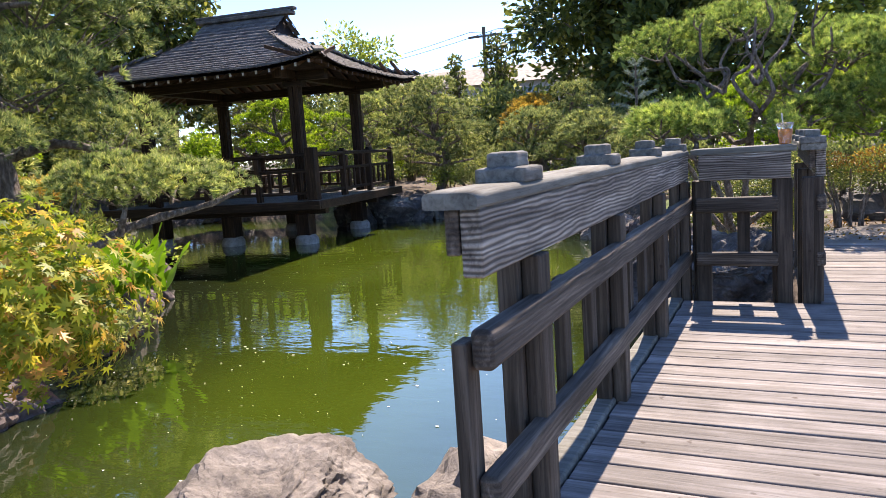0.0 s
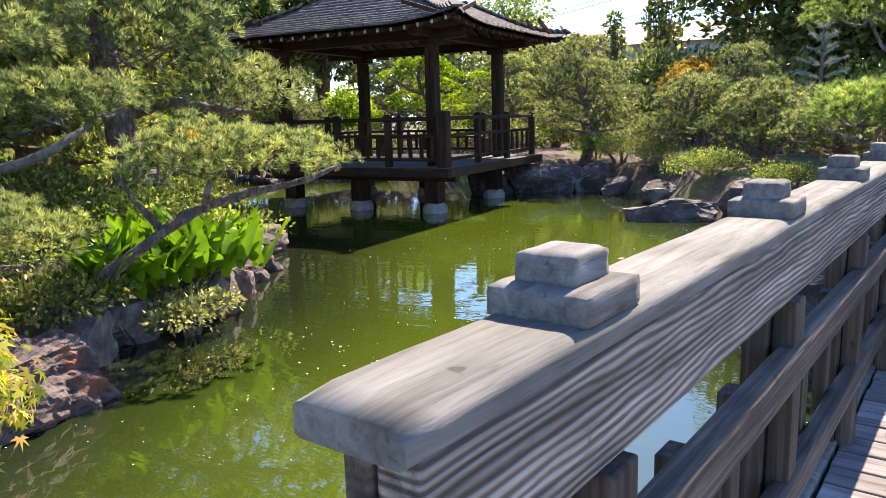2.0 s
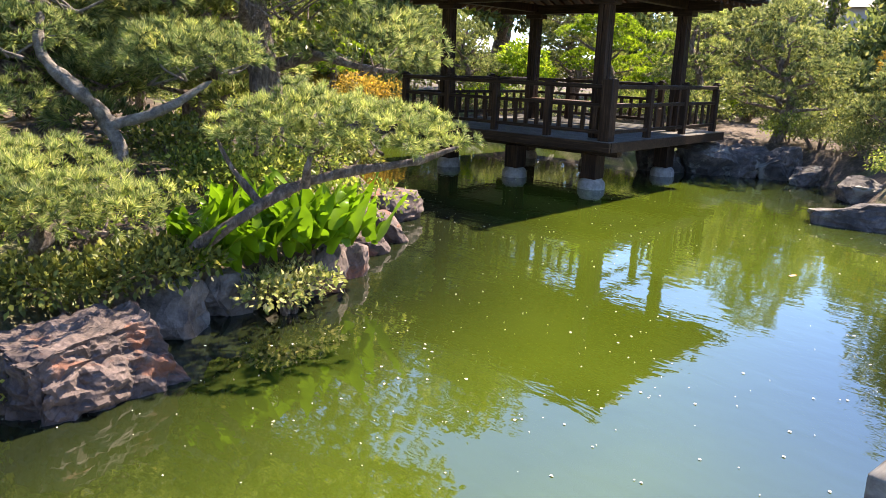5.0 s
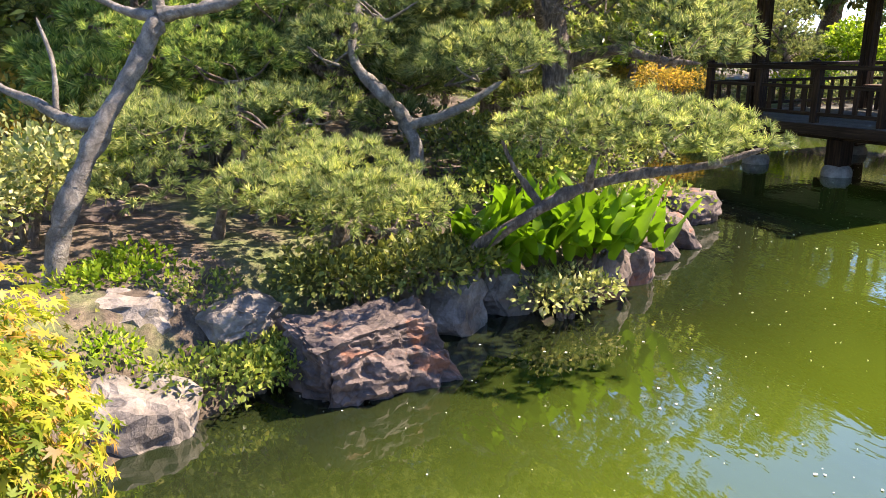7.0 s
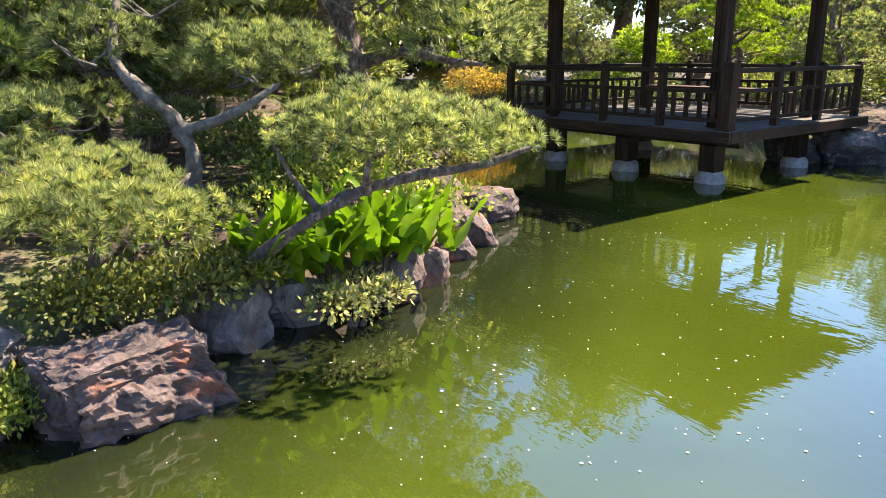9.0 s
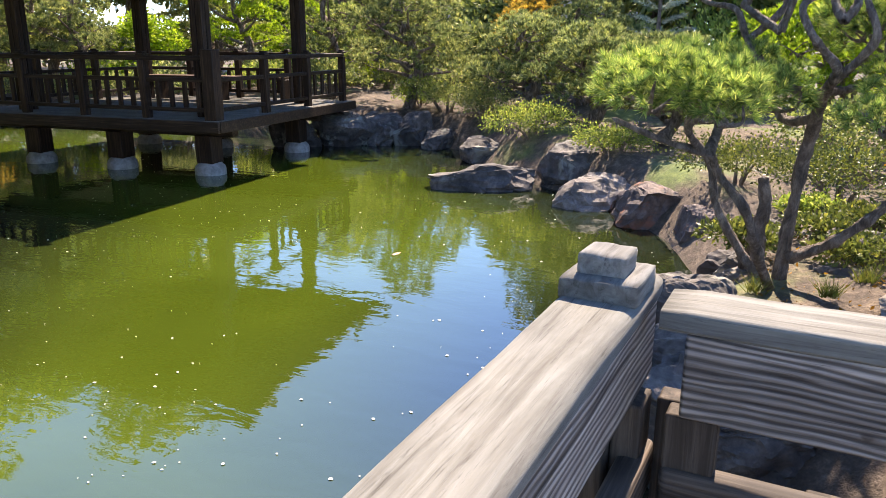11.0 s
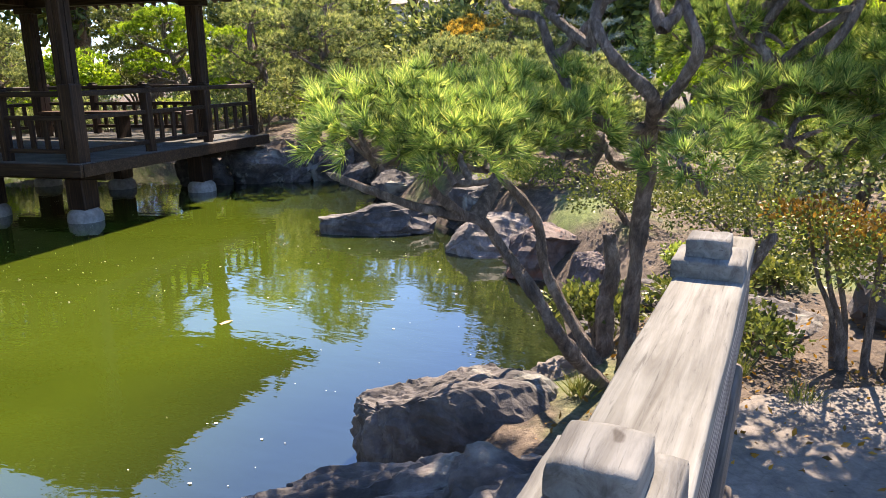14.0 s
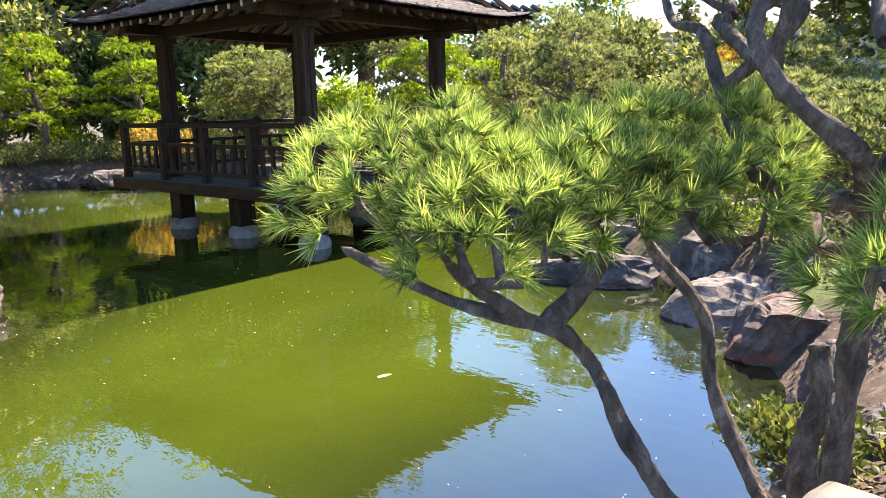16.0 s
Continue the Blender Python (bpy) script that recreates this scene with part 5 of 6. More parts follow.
# tufts of grass and litter below the pine
for i, (x, y, z) in enumerate([(0.35, 9.15, -0.1), (0.75, 9.2, -0.08), (0.95, 9.6, -0.08), (1.25, 9.35, -0.08), (2.1, 10.9, -0.04)]):
    rg = rgen(300 + i)
    p = np.array((0, 0, 0)) + rg.uniform(-0.05, 0.05, (40, 3)) * np.array([1, 1, 0.1])
    v_, f_ = needles(p, np.tile((0.0, 0.0, 1.0), (40, 1)), 3, 0.16, 0.006, 0.7, rg)
    o = put("grass_tuft", mesh_of("grass_tuft", v_, f_, GRASS))
    o.location = (x, y, z)
    tagged(o, "dry yellow-green grass tuft below the pine", "grass", "grass tufts")
rg = rgen(310)
lp = np.stack([rg.uniform(0.3, 2.3, 700), rg.uniform(8.6, 10.8, 700), np.zeros(700)], 1)
lp[:, 2] = np.maximum(ground_height(lp[:, 0], lp[:, 1]), np.where((lp[:, 0] > 1.0), -0.045, -9)) + 0.008
v_, f_ = leaves(lp, np.tile((0.7, 0.3, 0.05), (700, 1)), 0.035, rg)
tagged(put("leaf_litter", mesh_of("leaf_litter", v_, f_, LEAF_RUST)), "scattered dry brown leaves below the pine", "leaf litter", kind="stuff")


# ---- far shore planting ----
def niwaki(base, height, radius, label, material, seed, tiers=11, category="pine tree", needle=0.11, density=170):
    """A cloud-pruned pine seen from afar: flat cushions in tiers on a bent trunk."""
    rg = rgen(seed)
    b = np.array(base)
    runs = [([tuple(b), tuple(b + (0.15 * radius, 0.1, 0.35 * height)), tuple(b + (-0.1 * radius, -0.1, 0.7 * height)), tuple(b + (0, 0, height))], 0.07 * radius + 0.03, 0.03)]
    pads = [((b[0], b[1], b[2] + height), (0.42 * radius, 0.42 * radius, 0.17 * radius))]
    for i in range(tiers):
        a = i * 2.4 + rg.uniform(-0.4, 0.4)
        level = (i + 0.5) / tiers
        k = rg.uniform(0.5, 0.85) * radius * (1.05 - 0.45 * level)
        z = height * (0.3 + 0.62 * level + rg.uniform(-0.04, 0.04))
        c = (b[0] + k * math.cos(a), b[1] + k * math.sin(a), b[2] + z)
        s = radius * rg.uniform(0.26, 0.46)
        pads.append((c, (s, s * rg.uniform(0.8, 1.1), 0.36 * s)))
        runs.append(([(b[0], b[1], b[2] + 0.75 * z), ((b[0] + c[0]) / 2, (b[1] + c[1]) / 2, b[2] + 0.82 * z), (c[0], c[1], c[2] - 0.25 * s)], 0.035 * radius, 0.014))
    return pine(tuple(base), label, runs, pads, material, seed, 9, needle, 0.02, density * 1.5, 1.0, category=category, group="cloud-pruned pines on the far shore")


niwaki((-7.6, 18.7, -0.05), 2.75, 1.35, "cloud-pruned olive pine on the far shore", NEEDLE_FAR, 101, 13)
niwaki((-11.0, 20.6, 0.0), 2.9, 1.2, "cloud-pruned dark pine behind the pavilion", NEEDLE_OLD, 102)
niwaki((-6.3, 23.0, 0.0), 2.3, 1.4, "golden cloud-pruned pine on the far shore", LEAF_GOLD, 103)
niwaki((-5.0, 18.9, 0.0), 1.7, 1.3, "low cloud-pruned pine on the far shore", NEEDLE_FAR, 104)
niwaki((-3.2, 17.6, -0.05), 1.5, 1.4, "low spreading pine on the far shore", NEEDLE_FAR, 105)
niwaki((-1.6, 16.0, -0.05), 1.3, 1.3, "low spreading pine on the far shore", NEEDLE_FAR, 106)
niwaki((-13.4, 25.0, 0.1), 3.7, 1.9, "cloud-pruned olive pine far across the garden", NEEDLE_OLD, 107, 13)
niwaki((-15.2, 22.0, 0.1), 3.2, 1.6, "bright clipped pine far across the garden", LEAF_LIME, 108)
niwaki((-18.2, 23.8, 0.1), 3.7, 2.1, "tall clipped pine behind the pavilion", LEAF_OLIVE, 109, 13)
niwaki((-19.2, 18.4, 0.1), 2.8, 1.7, "grey-green spreading pine across the pond", NEEDLE_OLD, 110, 13)
niwaki((-21.8, 15.8, 0.1), 3.2, 1.5, "lime clipped pine across the pond", LEAF_LIME, 111)
niwaki((-18.6, 8.6, 0.1), 3.0, 1.3, "clipped olive pine across the pond", LEAF_OLIVE, 112)
niwaki((-23.6, 12.4, 0.1), 3.0, 1.5, "yellow-green clipped pine across the pond", LEAF_LIME, 113)
niwaki((2.6, 14.6, -0.05), 2.2, 1.5, "spreading pine beside the path", LEAF_LIME, 114)
niwaki((0.6, 17.0, -0.05), 2.0, 1.6, "spreading pine beyond the path", LEAF_LIME, 115)
niwaki((-10.5, 5.0, 0.1), 2.2, 1.4, "clipped pine on the western bank", NEEDLE, 116)
niwaki((-10.5, 1.5, 0.1), 2.0, 1.3, "clipped pine on the western bank", NEEDLE_OLD, 117)

niwaki((-22.4, 13.2, 0.1), 3.2, 1.3, "yellow-green tiered pine across the pond", LEAF_LIME, 171, 10)
niwaki((-17.6, 18.3, 0.0), 2.5, 1.3, "grey-green spreading pine behind the pavilion", NEEDLE_FAR, 172, 12)
niwaki((-12.6, 21.6, 0.0), 2.3, 1.0, "bright clipped pine behind the pavilion", LEAF_LIME, 173, 9)
niwaki((-10.9, 23.2, 0.0), 3.0, 1.6, "grey-olive tiered pine behind the pavilion", NEEDLE_FAR, 174, 13)
niwaki((-4.4, 20.8, 0.0), 2.4, 1.3, "grey-olive tiered pine on the far shore", NEEDLE_FAR, 175, 12)

bush((-17.0, 20.2, 0.1), (1.0, 0.9, 1.25), "weeping lime-green maple behind the pavilion", LEAF_LIME, 121, 4200, 0.13)
bush((-4.1, 20.2, 0.0), (0.7, 0.7, 0.8), "bright yellow-green shrub on the far shore", LEAF_LIME, 122, 2200, 0.1)
bush((-6.6, 18.6, -0.05), (1.1, 0.7, 0.42), "clipped golden-green hedge on the far shore", LEAF_OLIVE, 123, 6500, 0.045)
bush((-5.4, 18.0, -0.1), (0.7, 0.6, 0.4), "rounded green shrub on the far shore", LEAF_OLIVE, 124, 4200, 0.045)
bush((-7.4, 18.9, -0.1), (0.5, 0.5, 0.4), "small spiky green shrub on the far shore", LEAF_LIME, 125, 1500, 0.09, slim=0.2)
bush((-3.6, 15.9, -0.2), (0.8, 0.6, 0.4), "green shrub above the shore boulders", LEAF_GREEN, 126, 4200, 0.04)
bush((-2.0, 14.7, -0.2), (0.6, 0.5, 0.3), "yellow-green shrub above the shore boulders", LEAF_GREEN, 127, 3200, 0.04)
bush((-0.2, 12.9, -0.15), (0.6, 0.6, 0.35), "dark green shrub above the shore boulders", LEAF_DARK, 128, 3600, 0.035)
bush((0.8, 12.2, -0.1), (0.6, 0.6, 0.35), "leafy dark green shrub behind the pine", LEAF_DARK, 129, 3600, 0.035)
bush((-18.2, 15.2, 0.0), (1.0, 0.9, 0.6), "golden-brown clipped shrub across the pond", LEAF_GOLD, 130, 2400, 0.09)
bush((-17.5, 9.4, -0.1), (1.1, 0.8, 0.55), "grey-green shrub on the distant shore", LEAF_PALE, 131, 2600, 0.08)
bush((-15.0, 9.0, -0.1), (1.0, 0.7, 0.45), "green shrub on the distant shore", LEAF_GREEN, 132, 2600, 0.08)
bush((-12.0, 8.4, -0.1), (1.2, 0.8, 0.5), "green shrub on the distant shore", LEAF_GREEN, 133, 2600, 0.08)
bush((-15.6, 19.2, 0.0), (1.3, 0.8, 0.5), "grey-green low shrub behind the pavilion", LEAF_PALE, 134, 2600, 0.09)
bush((-12.6, 20.2, 0.0), (1.2, 0.8, 0.5), "green low shrub behind the pavilion", LEAF_GREEN, 135, 2600, 0.09)
bush((-10.0, 0.0, 0.1), (1.0, 1.0, 0.7), "golden clipped shrub on the western bank", LEAF_GOLD, 136, 2200, 0.08)
bush((-9.0, 2.8, 0.1), (1.0, 1.0, 0.6), "lime clipped shrub on the western bank", LEAF_LIME, 137, 2200, 0.08)

niwaki((-8.6, 4.4, 0.05), 2.3, 1.3, "dense pine behind the bank", NEEDLE, 118, 12, needle=0.13, density=220)
niwaki((-8.3, 2.2, 0.05), 2.0, 1.2, "dense yellowish pine behind the bank", NEEDLE_LIT, 119, 12, needle=0.13, density=220)
niwaki((-9.6, 6.8, 0.05), 2.6, 1.4, "dense pine behind the point", NEEDLE_OLD, 120, 12, needle=0.14, density=200)
bush((-7.4, 0.9, 0.05), (0.8, 0.8, 0.5), "golden clipped shrub on the western bank", LEAF_GOLD, 138, 2600, 0.06)
bush((-6.9, 1.9, 0.05), (0.7, 0.7, 0.45), "green clipped shrub on the western bank", LEAF_GREEN, 139, 2600, 0.06)
rock((-6.6, 1.2, 0.1), (0.45, 0.3, 0.25), ROCK_RED, 41, 10, 4, "dark red boulder among shrubs", "bank boulders")
rock((-6.3, 1.8, 0.1), (0.4, 0.35, 0.22), ROCK_RED, 42, 70, 4, "dark red boulder among shrubs", "bank boulders")

bush((-6.3, 5.5, -0.1), (0.6, 0.6, 0.35), "green undergrowth below the pines", LEAF_GREEN, 141, 2600, 0.06)
bush((-6.9, 6.5, -0.1), (0.6, 0.6, 0.35), "green undergrowth below the pines", LEAF_GREEN, 142, 2600, 0.06)
bush((-7.8, 7.8, -0.1), (0.6, 0.5, 0.35), "dark undergrowth on the point", LEAF_DARK, 143, 2400, 0.06)
bush((-5.6, 4.1, -0.1), (0.5, 0.6, 0.3), "dark undergrowth below the pines", LEAF_GREEN, 144, 2400, 0.05)
for i, (x, y) in enumerate([(-24.5, 7.5), (-25.5, 10.0), (-26, 12.5), (-26, 15), (-25, 17.6), (-24.4, 20.5), (-23.2, 23.2), (-21.2, 26), (-18, 28), (-14.8, 28), (-11.6, 27), (-22, 5), (-18, 5.8), (-14.5, 5.5), (-13, 2.5), (-8.5, 24.5), (-4.6, 25), (-1.2, 24), (2.4, 22), (5, 19), (5, 15.5)]):
    bush((x, y, 0.1), (1.6, 1.5, 1.1), "broad leafy hedge shrub closing the garden", (LEAF_OLIVE, LEAF_DARK, LEAF_GREEN)[i % 3 if i % 4 else 0], 210 + i, 3600, 0.15, group="hedge shrubs closing the garden")

for i, (x, y, m) in enumerate([(-21.6, 9.0, LEAF_OLIVE), (-20.0, 8.8, LEAF_OLIVE), (-23.2, 11.4, LEAF_OLIVE), (-23.4, 14.2, LEAF_LIME), (-22.6, 16.4, LEAF_GOLD), (-20.4, 17.2, LEAF_OLIVE), (-17.0, 18.6, LEAF_LIME), (-10.2, 19.6, LEAF_OLIVE), (-13.8, 21.4, LEAF_OLIVE), (-9.6, 22.4, LEAF_OLIVE), (-11.8, 23.4, LEAF_LIME), (-7.0, 21.4, LEAF_OLIVE)]):
    bush((x, y, 0.0), (1.0, 0.9, 0.55), "rounded clipped shrub across the pond", m, 240 + i, 3400, 0.085, group="clipped shrubs across the pond")

for i, (x, y, m) in enumerate([(-21.9, 11.4, LEAF_PALE), (-22.2, 12.6, LEAF_OLIVE), (-21.9, 13.7, LEAF_PALE), (-21.2, 14.8, LEAF_OLIVE), (-20.3, 15.7, LEAF_PALE), (-18.9, 16.6, LEAF_OLIVE), (-17.3, 17.3, LEAF_PALE), (-15.8, 18.0, LEAF_OLIVE), (-14.3, 18.8, LEAF_PALE)]):
    bush((x, y, -0.15), (0.75, 0.65, 0.42), "grey-green rounded shrub above the distant waterline", m, 260 + i, 2400, 0.075, group="waterline shrubs across the pond")

# blue spruce
rg = rgen(140)
spruce = tree_thing("blue_spruce", (-2.7, 20.4, 0.0), "young blue spruce with stiff silvery branches", "spruce")
limb_part(spruce, (-2.7, 20.4, 0.0), [([(-2.7, 20.4, -0.1), (-2.7, 20.4, 1.5), (-2.7, 20.4, 3.1)], 0.07, 0.015)], BARK, seed=141)
for z in np.arange(0.7, 3.0, 0.27):
    k = 1.05 * (3.25 - z) / 2.6
    ang = rg.uniform(0, 6.28, 7)
    t = np.linspace(0.15, 1, 14)
    p = np.concatenate([np.stack([-2.7 + k * t * math.cos(a), 20.4 + k * t * math.sin(a), z + 0.18 * t], 1) for a in ang])
    d = unit(np.concatenate([np.tile((math.cos(a), math.sin(a), 0.3), (14, 1)) for a in ang]))
    v_, f_ = needles(p - np.array((-2.7, 20.4, 0)), d, 10, 0.1, 0.012, 0.9, rg)
    put("branch_tier", mesh_of("branch_tier", v_, f_, NEEDLE_BLUE), spruce)


# ---- tall trees round the garden ----
def tall_tree(base, height, radius, label, material, seed, n=9000, size=0.3, group="tall trees round the garden"):
    rg = rgen(seed)
    th = tree_thing("broadleaf_tree", base, label, "tree", group)
    runs = [([(0, 0, -0.2), (0.1, 0.1, 0.35 * height), (0, 0, 0.85 * height)], 0.035 * height, 0.04)]
    ps, ds = [], []
    clumps = 16
    for i in range(clumps):
        a = i * 2.4 + rg.uniform(-0.5, 0.5)
        z = height * (0.22 + 0.74 * (i + 0.5) / clumps)
        k = radius * rg.uniform(0.25, 0.75) * (1.1 - 0.75 * max(0, z / height - 0.4))
        c = np.array([k * math.cos(a), k * math.sin(a), z])
        s = radius * rg.uniform(0.38, 0.6)
        p, d = dome(c, (s, s, s * 0.8), n // clumps, rg, -0.7, 0.3, 0.6)
        ps.append(p)
        ds.append(d)
        runs.append(([(0, 0, 0.6 * z), tuple(c * np.array([0.5, 0.5, 0.85])), tuple(c)], 0.012 * height, 0.02))
    limb_part(th, (0, 0, 0), runs, BARK, "trunk", seed, 6)
    v_, f_ = leaves(np.vstack(ps), np.vstack(ds), size, rg)
    put("crown", mesh_of("crown", v_, f_, material, False, np.repeat(np.clip(rg.normal(0.5, 0.25, len(v_) // 4), 0, 1), 4)), th)


tall_tree((-5.0, 30.0, 0.1), 9.5, 4.0, "large dark broadleaf tree behind the garden", LEAF_DARK, 151, 17000, 0.34)
tall_tree((-1.8, 28.0, 0.1), 8.0, 3.2, "large dark broadleaf tree behind the garden", LEAF_DARK, 152, 14000, 0.34)
tall_tree((2.6, 30.0, 0.1), 8.5, 3.4, "tall green tree behind the garden", LEAF_GREEN, 153, 12000)
tall_tree((6.0, 27.0, 0.1), 8.0, 3.4, "tall green tree behind the garden", LEAF_GREEN, 154, 9000)
tall_tree((-10.3, 31.0, 0.1), 5.6, 0.8, "narrow ivy-covered tree before the houses", LEAF_DARK, 155, 3000, 0.2)
tall_tree((-12.6, 31.5, 0.1), 5.2, 0.5, "thin ivy-covered trunk before the houses", LEAF_DARK, 156, 1600, 0.18)
tall_tree((-22.0, 39.0, 0.1), 8.0, 2.4, "rounded tree rising behind the pavilion", LEAF_GREEN, 157, 4200, 0.3)
tall_tree((-11.5, 4.2, 0.1), 8.5, 2.6, "tall dense tree on the western bank", LEAF_DARK, 158, 14000, 0.16)
tall_tree((-10.6, 2.3, 0.1), 9.0, 3.0, "tall dense tree on the western bank", LEAF_DARK, 190, 18000, 0.16)
tall_tree((-12.2, 7.6, 0.1), 8.5, 2.7, "tall dense tree on the western bank", LEAF_DARK, 191, 15000, 0.17)
tall_tree((-10.8, -1.5, 0.1), 8.0, 2.8, "tall dense tree on the western bank", LEAF_DARK, 192, 14000, 0.17)
tall_tree((-12.5, 0.5, 0.1), 7.5, 2.6, "tall dense tree on the western bank", LEAF_GREEN, 159, 12000, 0.16)
for i, (x, y, h, r) in enumerate([(-29, 6, 10, 4.4), (-30, 12, 9, 4.4), (-29.5, 17.5, 9.5, 4.2), (-28, 22.5, 11.5, 4.4), (-26, 27.5, 15, 4.2), (-18, 3, 6.5, 3.2), (-14, -1.5, 7, 3.5), (-22, 0, 8, 4)]):
    tall_tree((x, y, 0.2), h, r, "tall dark tree closing the garden", LEAF_DARK if i % 3 else LEAF_GREEN, 160 + i, 14000, 0.42)
for i, (x, y, h, r) in enumerate([(-20.5, 30.5, 4.4, 2.4), (-16.5, 31.0, 3.9, 2.2), (-13.5, 29.5, 3.5, 2.0), (-8.8, 27.0, 2.6, 1.8), (-23.5, 19.8, 5.0, 2.2), (-25.4, 14.0, 4.2, 2.0), (-25.2, 11.0, 4.0, 2.0), (-24.8, 17.0, 4.2, 2.0)]):
    tall_tree((x, y, 0.1), h, r, "leafy olive screen tree behind the pavilion", LEAF_OLIVE, 180 + i, 8000, 0.24, "screen trees behind the pavilion")

# ---- far houses, pole and wires ----
def house(at, turn, size, wallz, label):
    th = thing("house", at, label, "house", turn=turn)
    w, d = size
    part("wall", box(-w / 2, w / 2, -d / 2, d / 2, -0.5, wallz, 0.02), FARWALL, th)
    bm = bmesh.new()
    vs = [bm.verts.new(p) for p in ((-w / 2 - 0.5, -d / 2 - 0.5, wallz - 0.1), (w / 2 + 0.5, -d / 2 - 0.5, wallz - 0.1), (w / 2 + 0.5, d / 2 + 0.5, wallz - 0.1), (-w / 2 - 0.5, d / 2 + 0.5, wallz - 0.1), (-w / 2 + 1, 0, wallz + 1.6), (w / 2 - 1, 0, wallz + 1.6))]
    for q in ((0, 1, 5, 4), (2, 3, 4, 5), (1, 2, 5), (3, 0, 4), (3, 2, 1, 0)):
        bm.faces.new([vs[i] for i in q])
    part("roof", bm, FARROOF, th)
    for i in range(7):
        x = -w / 2 + w * (i + 0.5) / 7
        wn_ = part("window", box(x - 0.6, x + 0.6, -d / 2 - 0.06, -d / 2 + 0.02, wallz - 1.6, wallz - 0.45, 0.02), PALE, th)
        part("pane", box(x - 0.52, x - 0.03, -d / 2 - 0.075, -d / 2 - 0.05, wallz - 1.52, wallz - 0.53, 0), FARGLASS, wn_)
        part("pane", box(x + 0.03, x + 0.52, -d / 2 - 0.075, -d / 2 - 0.05, wallz - 1.52, wallz - 0.53, 0), FARGLASS, wn_)


house((-20.0, 57.0, 0.2), 8, (22, 9), 5.6, "long grey two-storey house beyond the trees")
pole = thing("utility_pole", (-19.0, 51.2, 0), "dark wooden utility pole with a crossarm", "pole")
part("post", lathe([(0.17, -0.5), (0.15, 5), (0.12, 9.6)], 10), POLEWOOD, pole)
part("crossarm", box(-1.2, 1.2, -0.06, 0.06, 8.9, 9.05, 0.01), POLEWOOD, pole)
part("crossarm", box(-1.0, 1.0, -0.06, 0.06, 6.9, 7.05, 0.01), POLEWOOD, pole)
for i, (dx, z) in enumerate([(-1.1, 9.05), (1.1, 9.05), (0.0, 7.4)]):
    pts = np.array([(-19 + dx - 45 * t, 51.2 + 3 * t, z + 0.3 - 3.2 * 4 * t * (1 - t) * 0.6) for t in np.linspace(0, 1, 14)])
    v_, f_ = tube(pts, 0.02, 0.02, 5, 0.0, i)
    w_ = put("wire", mesh_of("wire", v_, f_, POLEWOOD))
    tagged(w_, "thin dark overhead wire sagging from the pole", "wire", "overhead wires")
    pts = np.array([(-19 + dx + 40 * t, 51.2 + 1 * t, z + 0.3 - 3.2 * 4 * t * (1 - t) * 0.5) for t in np.linspace(0, 1, 14)])
    v_, f_ = tube(pts, 0.02, 0.02, 5, 0.0, i)
    w_ = put("wire", mesh_of("wire", v_, f_, POLEWOOD))
    tagged(w_, "thin dark overhead wire sagging from the pole", "wire", "overhead wires")

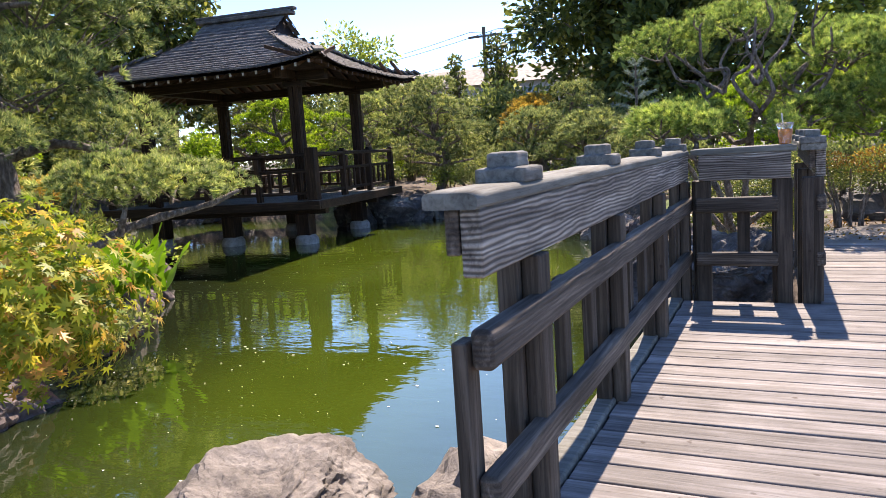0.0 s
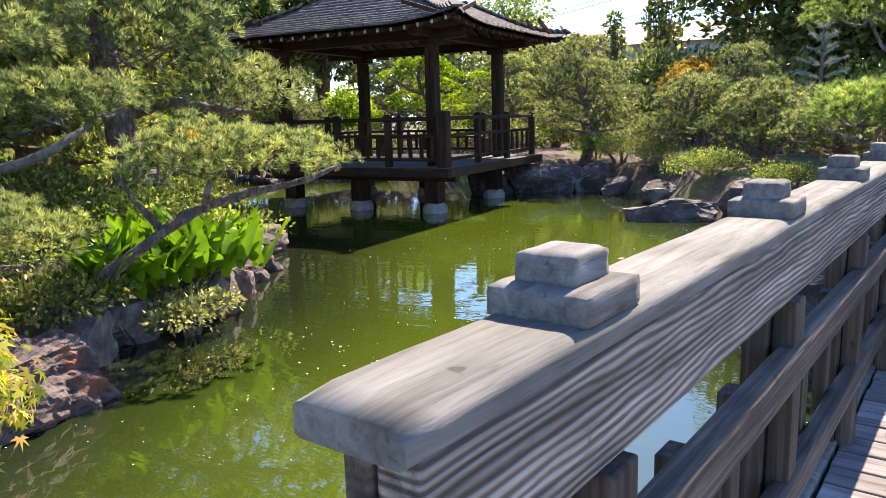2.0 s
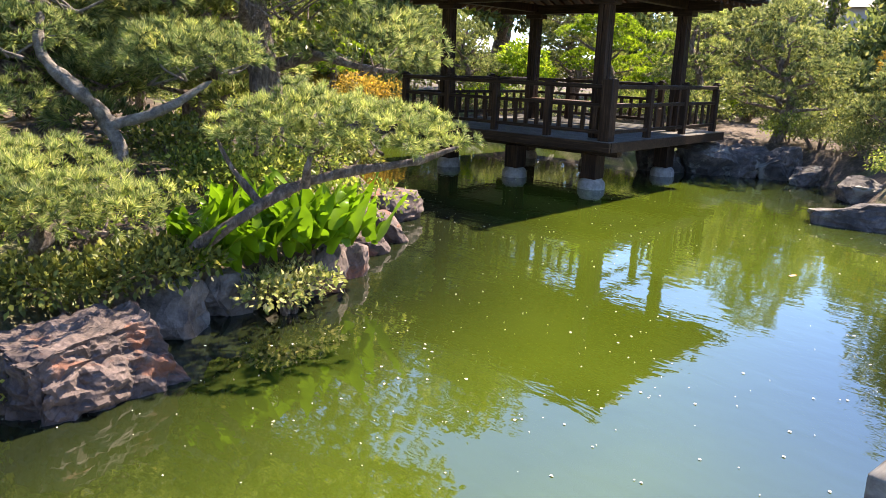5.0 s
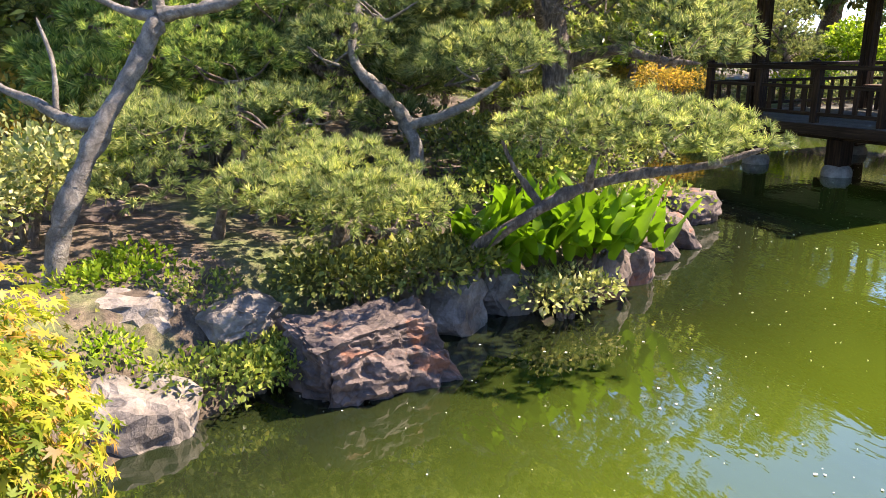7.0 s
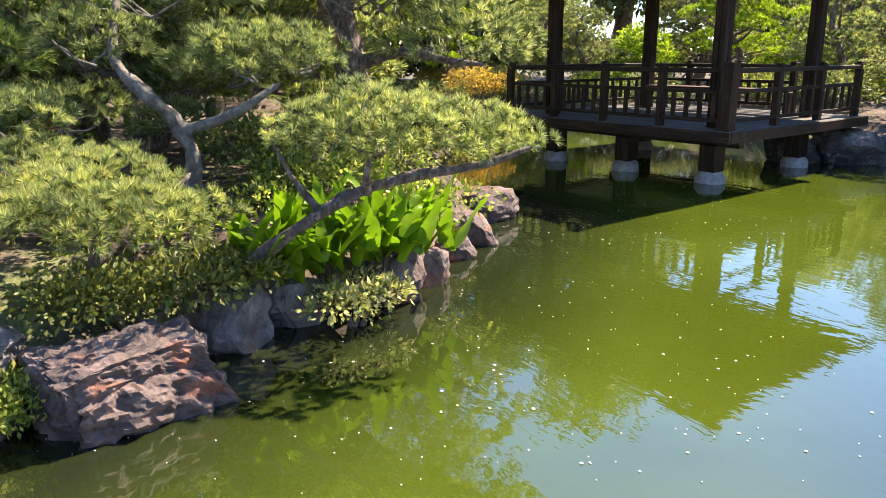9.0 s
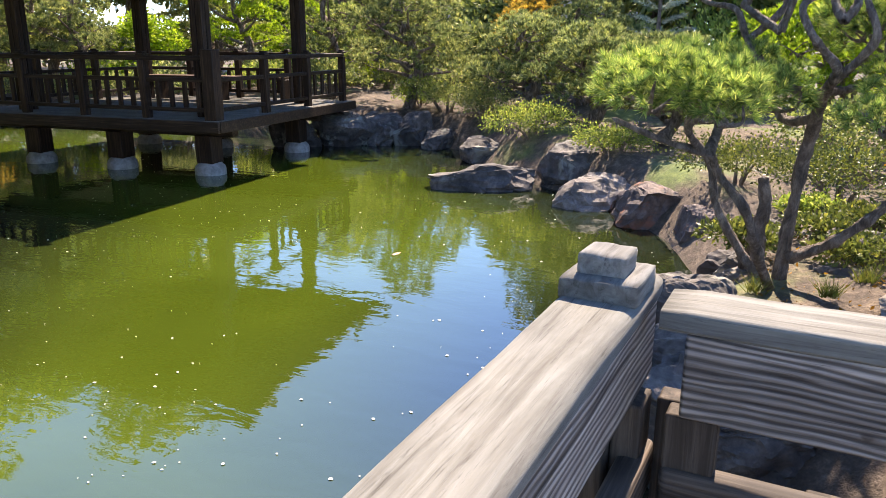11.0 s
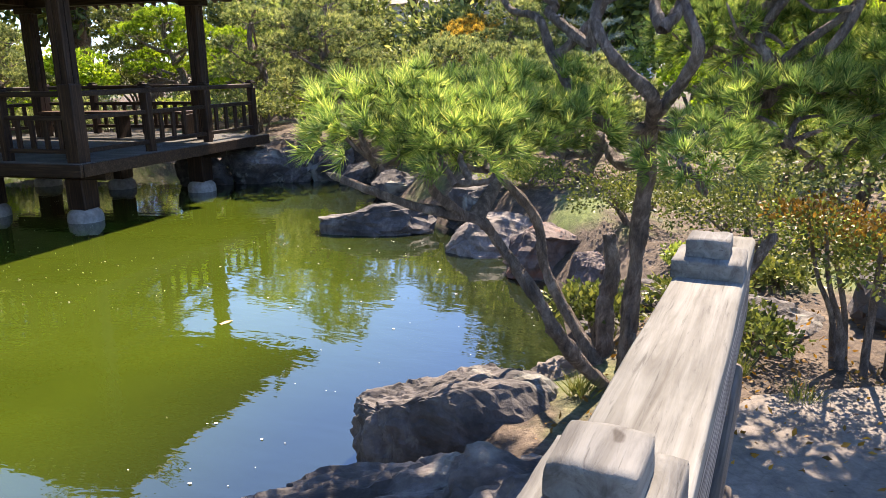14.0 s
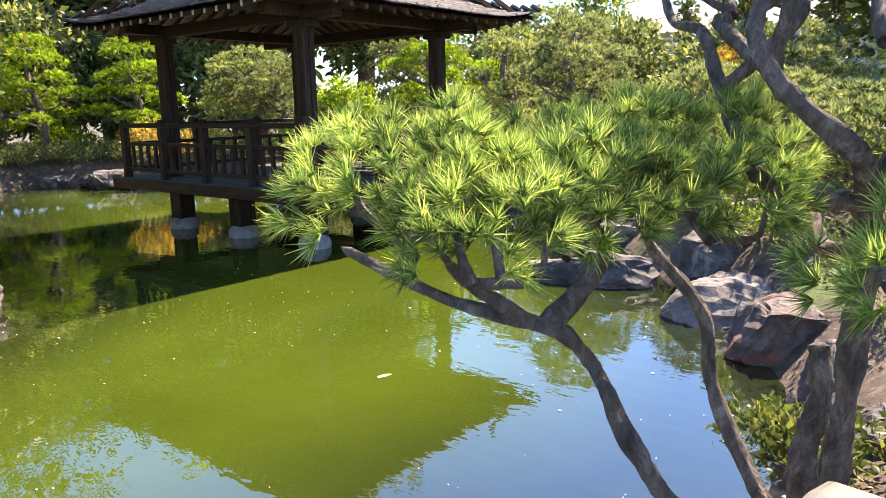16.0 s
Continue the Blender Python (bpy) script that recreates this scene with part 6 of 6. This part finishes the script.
# ---- drink on the railing ----
ORANGE = plain("orange_drink", (0.75, 0.24, 0.03), 0.3, 0, 0.1)
CLEAR = Nodes("clear_plastic")
CLEAR.b.inputs["Base Color"].default_value = (0.95, 0.93, 0.9, 1)
CLEAR.b.inputs["Roughness"].default_value = 0.12
CLEAR.b.inputs["Transmission Weight"].default_value = 0.85
CLEAR.b.inputs["IOR"].default_value = 1.2
cup = thing("drink_cup", (0.93, 5.68, 0.943), "clear plastic cup of orange iced drink on the railing", "cup")
part("drink", lathe([(0.029, 0.002), (0.030, 0.01), (0.041, 0.088)], 28), ORANGE, cup, "orange iced drink", True)
bmc = lathe([(0.031, 0.0), (0.032, 0.004), (0.0445, 0.108), (0.047, 0.11), (0.0475, 0.116), (0.044, 0.118)], 28)
part("shell", bmc, CLEAR.m, cup, "clear plastic shell", True)
lid = part("lid", lathe([(0.048, 0.116), (0.048, 0.122), (0.042, 0.126), (0.04, 0.121), (0.005, 0.121)], 28), CLEAR.m, cup, "clear lid", True)
st = part("straw", lathe([(0.004, 0.02), (0.004, 0.185)], 10), PALE, cup, "white straw", True)
st.rotation_euler = (0.16, -0.1, 0)

# ---- floating petals ----
rg = rgen(200)
px, py = rg.uniform(-12, 0.4, 2300), rg.uniform(2.2, 14, 2300)
keep = shore_distance(px, py) < -0.15
keep &= (np.sin(px * 0.9 + 1) * np.sin(py * 0.8) + rg.uniform(-0.6, 1, 2300)) > 0.2
px, py = px[keep], py[keep]
n = len(px)
ang = np.linspace(0, 2 * np.pi, 6, endpoint=False)
r = (rg.uniform(0.0, 1.0, (n, 1)) ** 3 * 0.01 + 0.005) * rg.uniform(0.6, 1.2, (n, 6))
ring = np.stack([px[:, None] + r * np.cos(ang), py[:, None] + r * np.sin(ang) * 0.8, np.full((n, 6), WATER_Z + 0.005)], -1).reshape(-1, 3)
tagged(put("floating_petals", mesh_of("floating_petals", ring, np.arange(n * 6).reshape(n, 6), FLECK)), "pale petals and specks floating on the pond", "petals", kind="stuff")


# ---- koi ----
def koi(at, turn, material, label):
    pts = np.array([(0.0, 0.0, 0), (0.05, 0.01, 0), (0.12, 0.01, 0), (0.2, -0.01, 0), (0.27, 0.01, 0), (0.31, 0.03, 0)])
    v0, f0 = tube(spline(pts, 5), 0.034, 0.006, 10, 0.02, 3)
    me = mesh_of("koi", v0, f0, material, True)
    ob = put("koi", me)
    ob.matrix_world = pose(*at, 0, 0, turn)
    tagged(ob, label, "fish")


KOI = stone("koi_skin", (0.6, 0.5, 0.42), (0.7, 0.3, 0.16), (0.75, 0.2, 0.07), None, 9.0, 0.1)
koi((-3.0, 10.35, WATER_Z - 0.022), 75, KOI, "orange and white koi at the pond's surface")
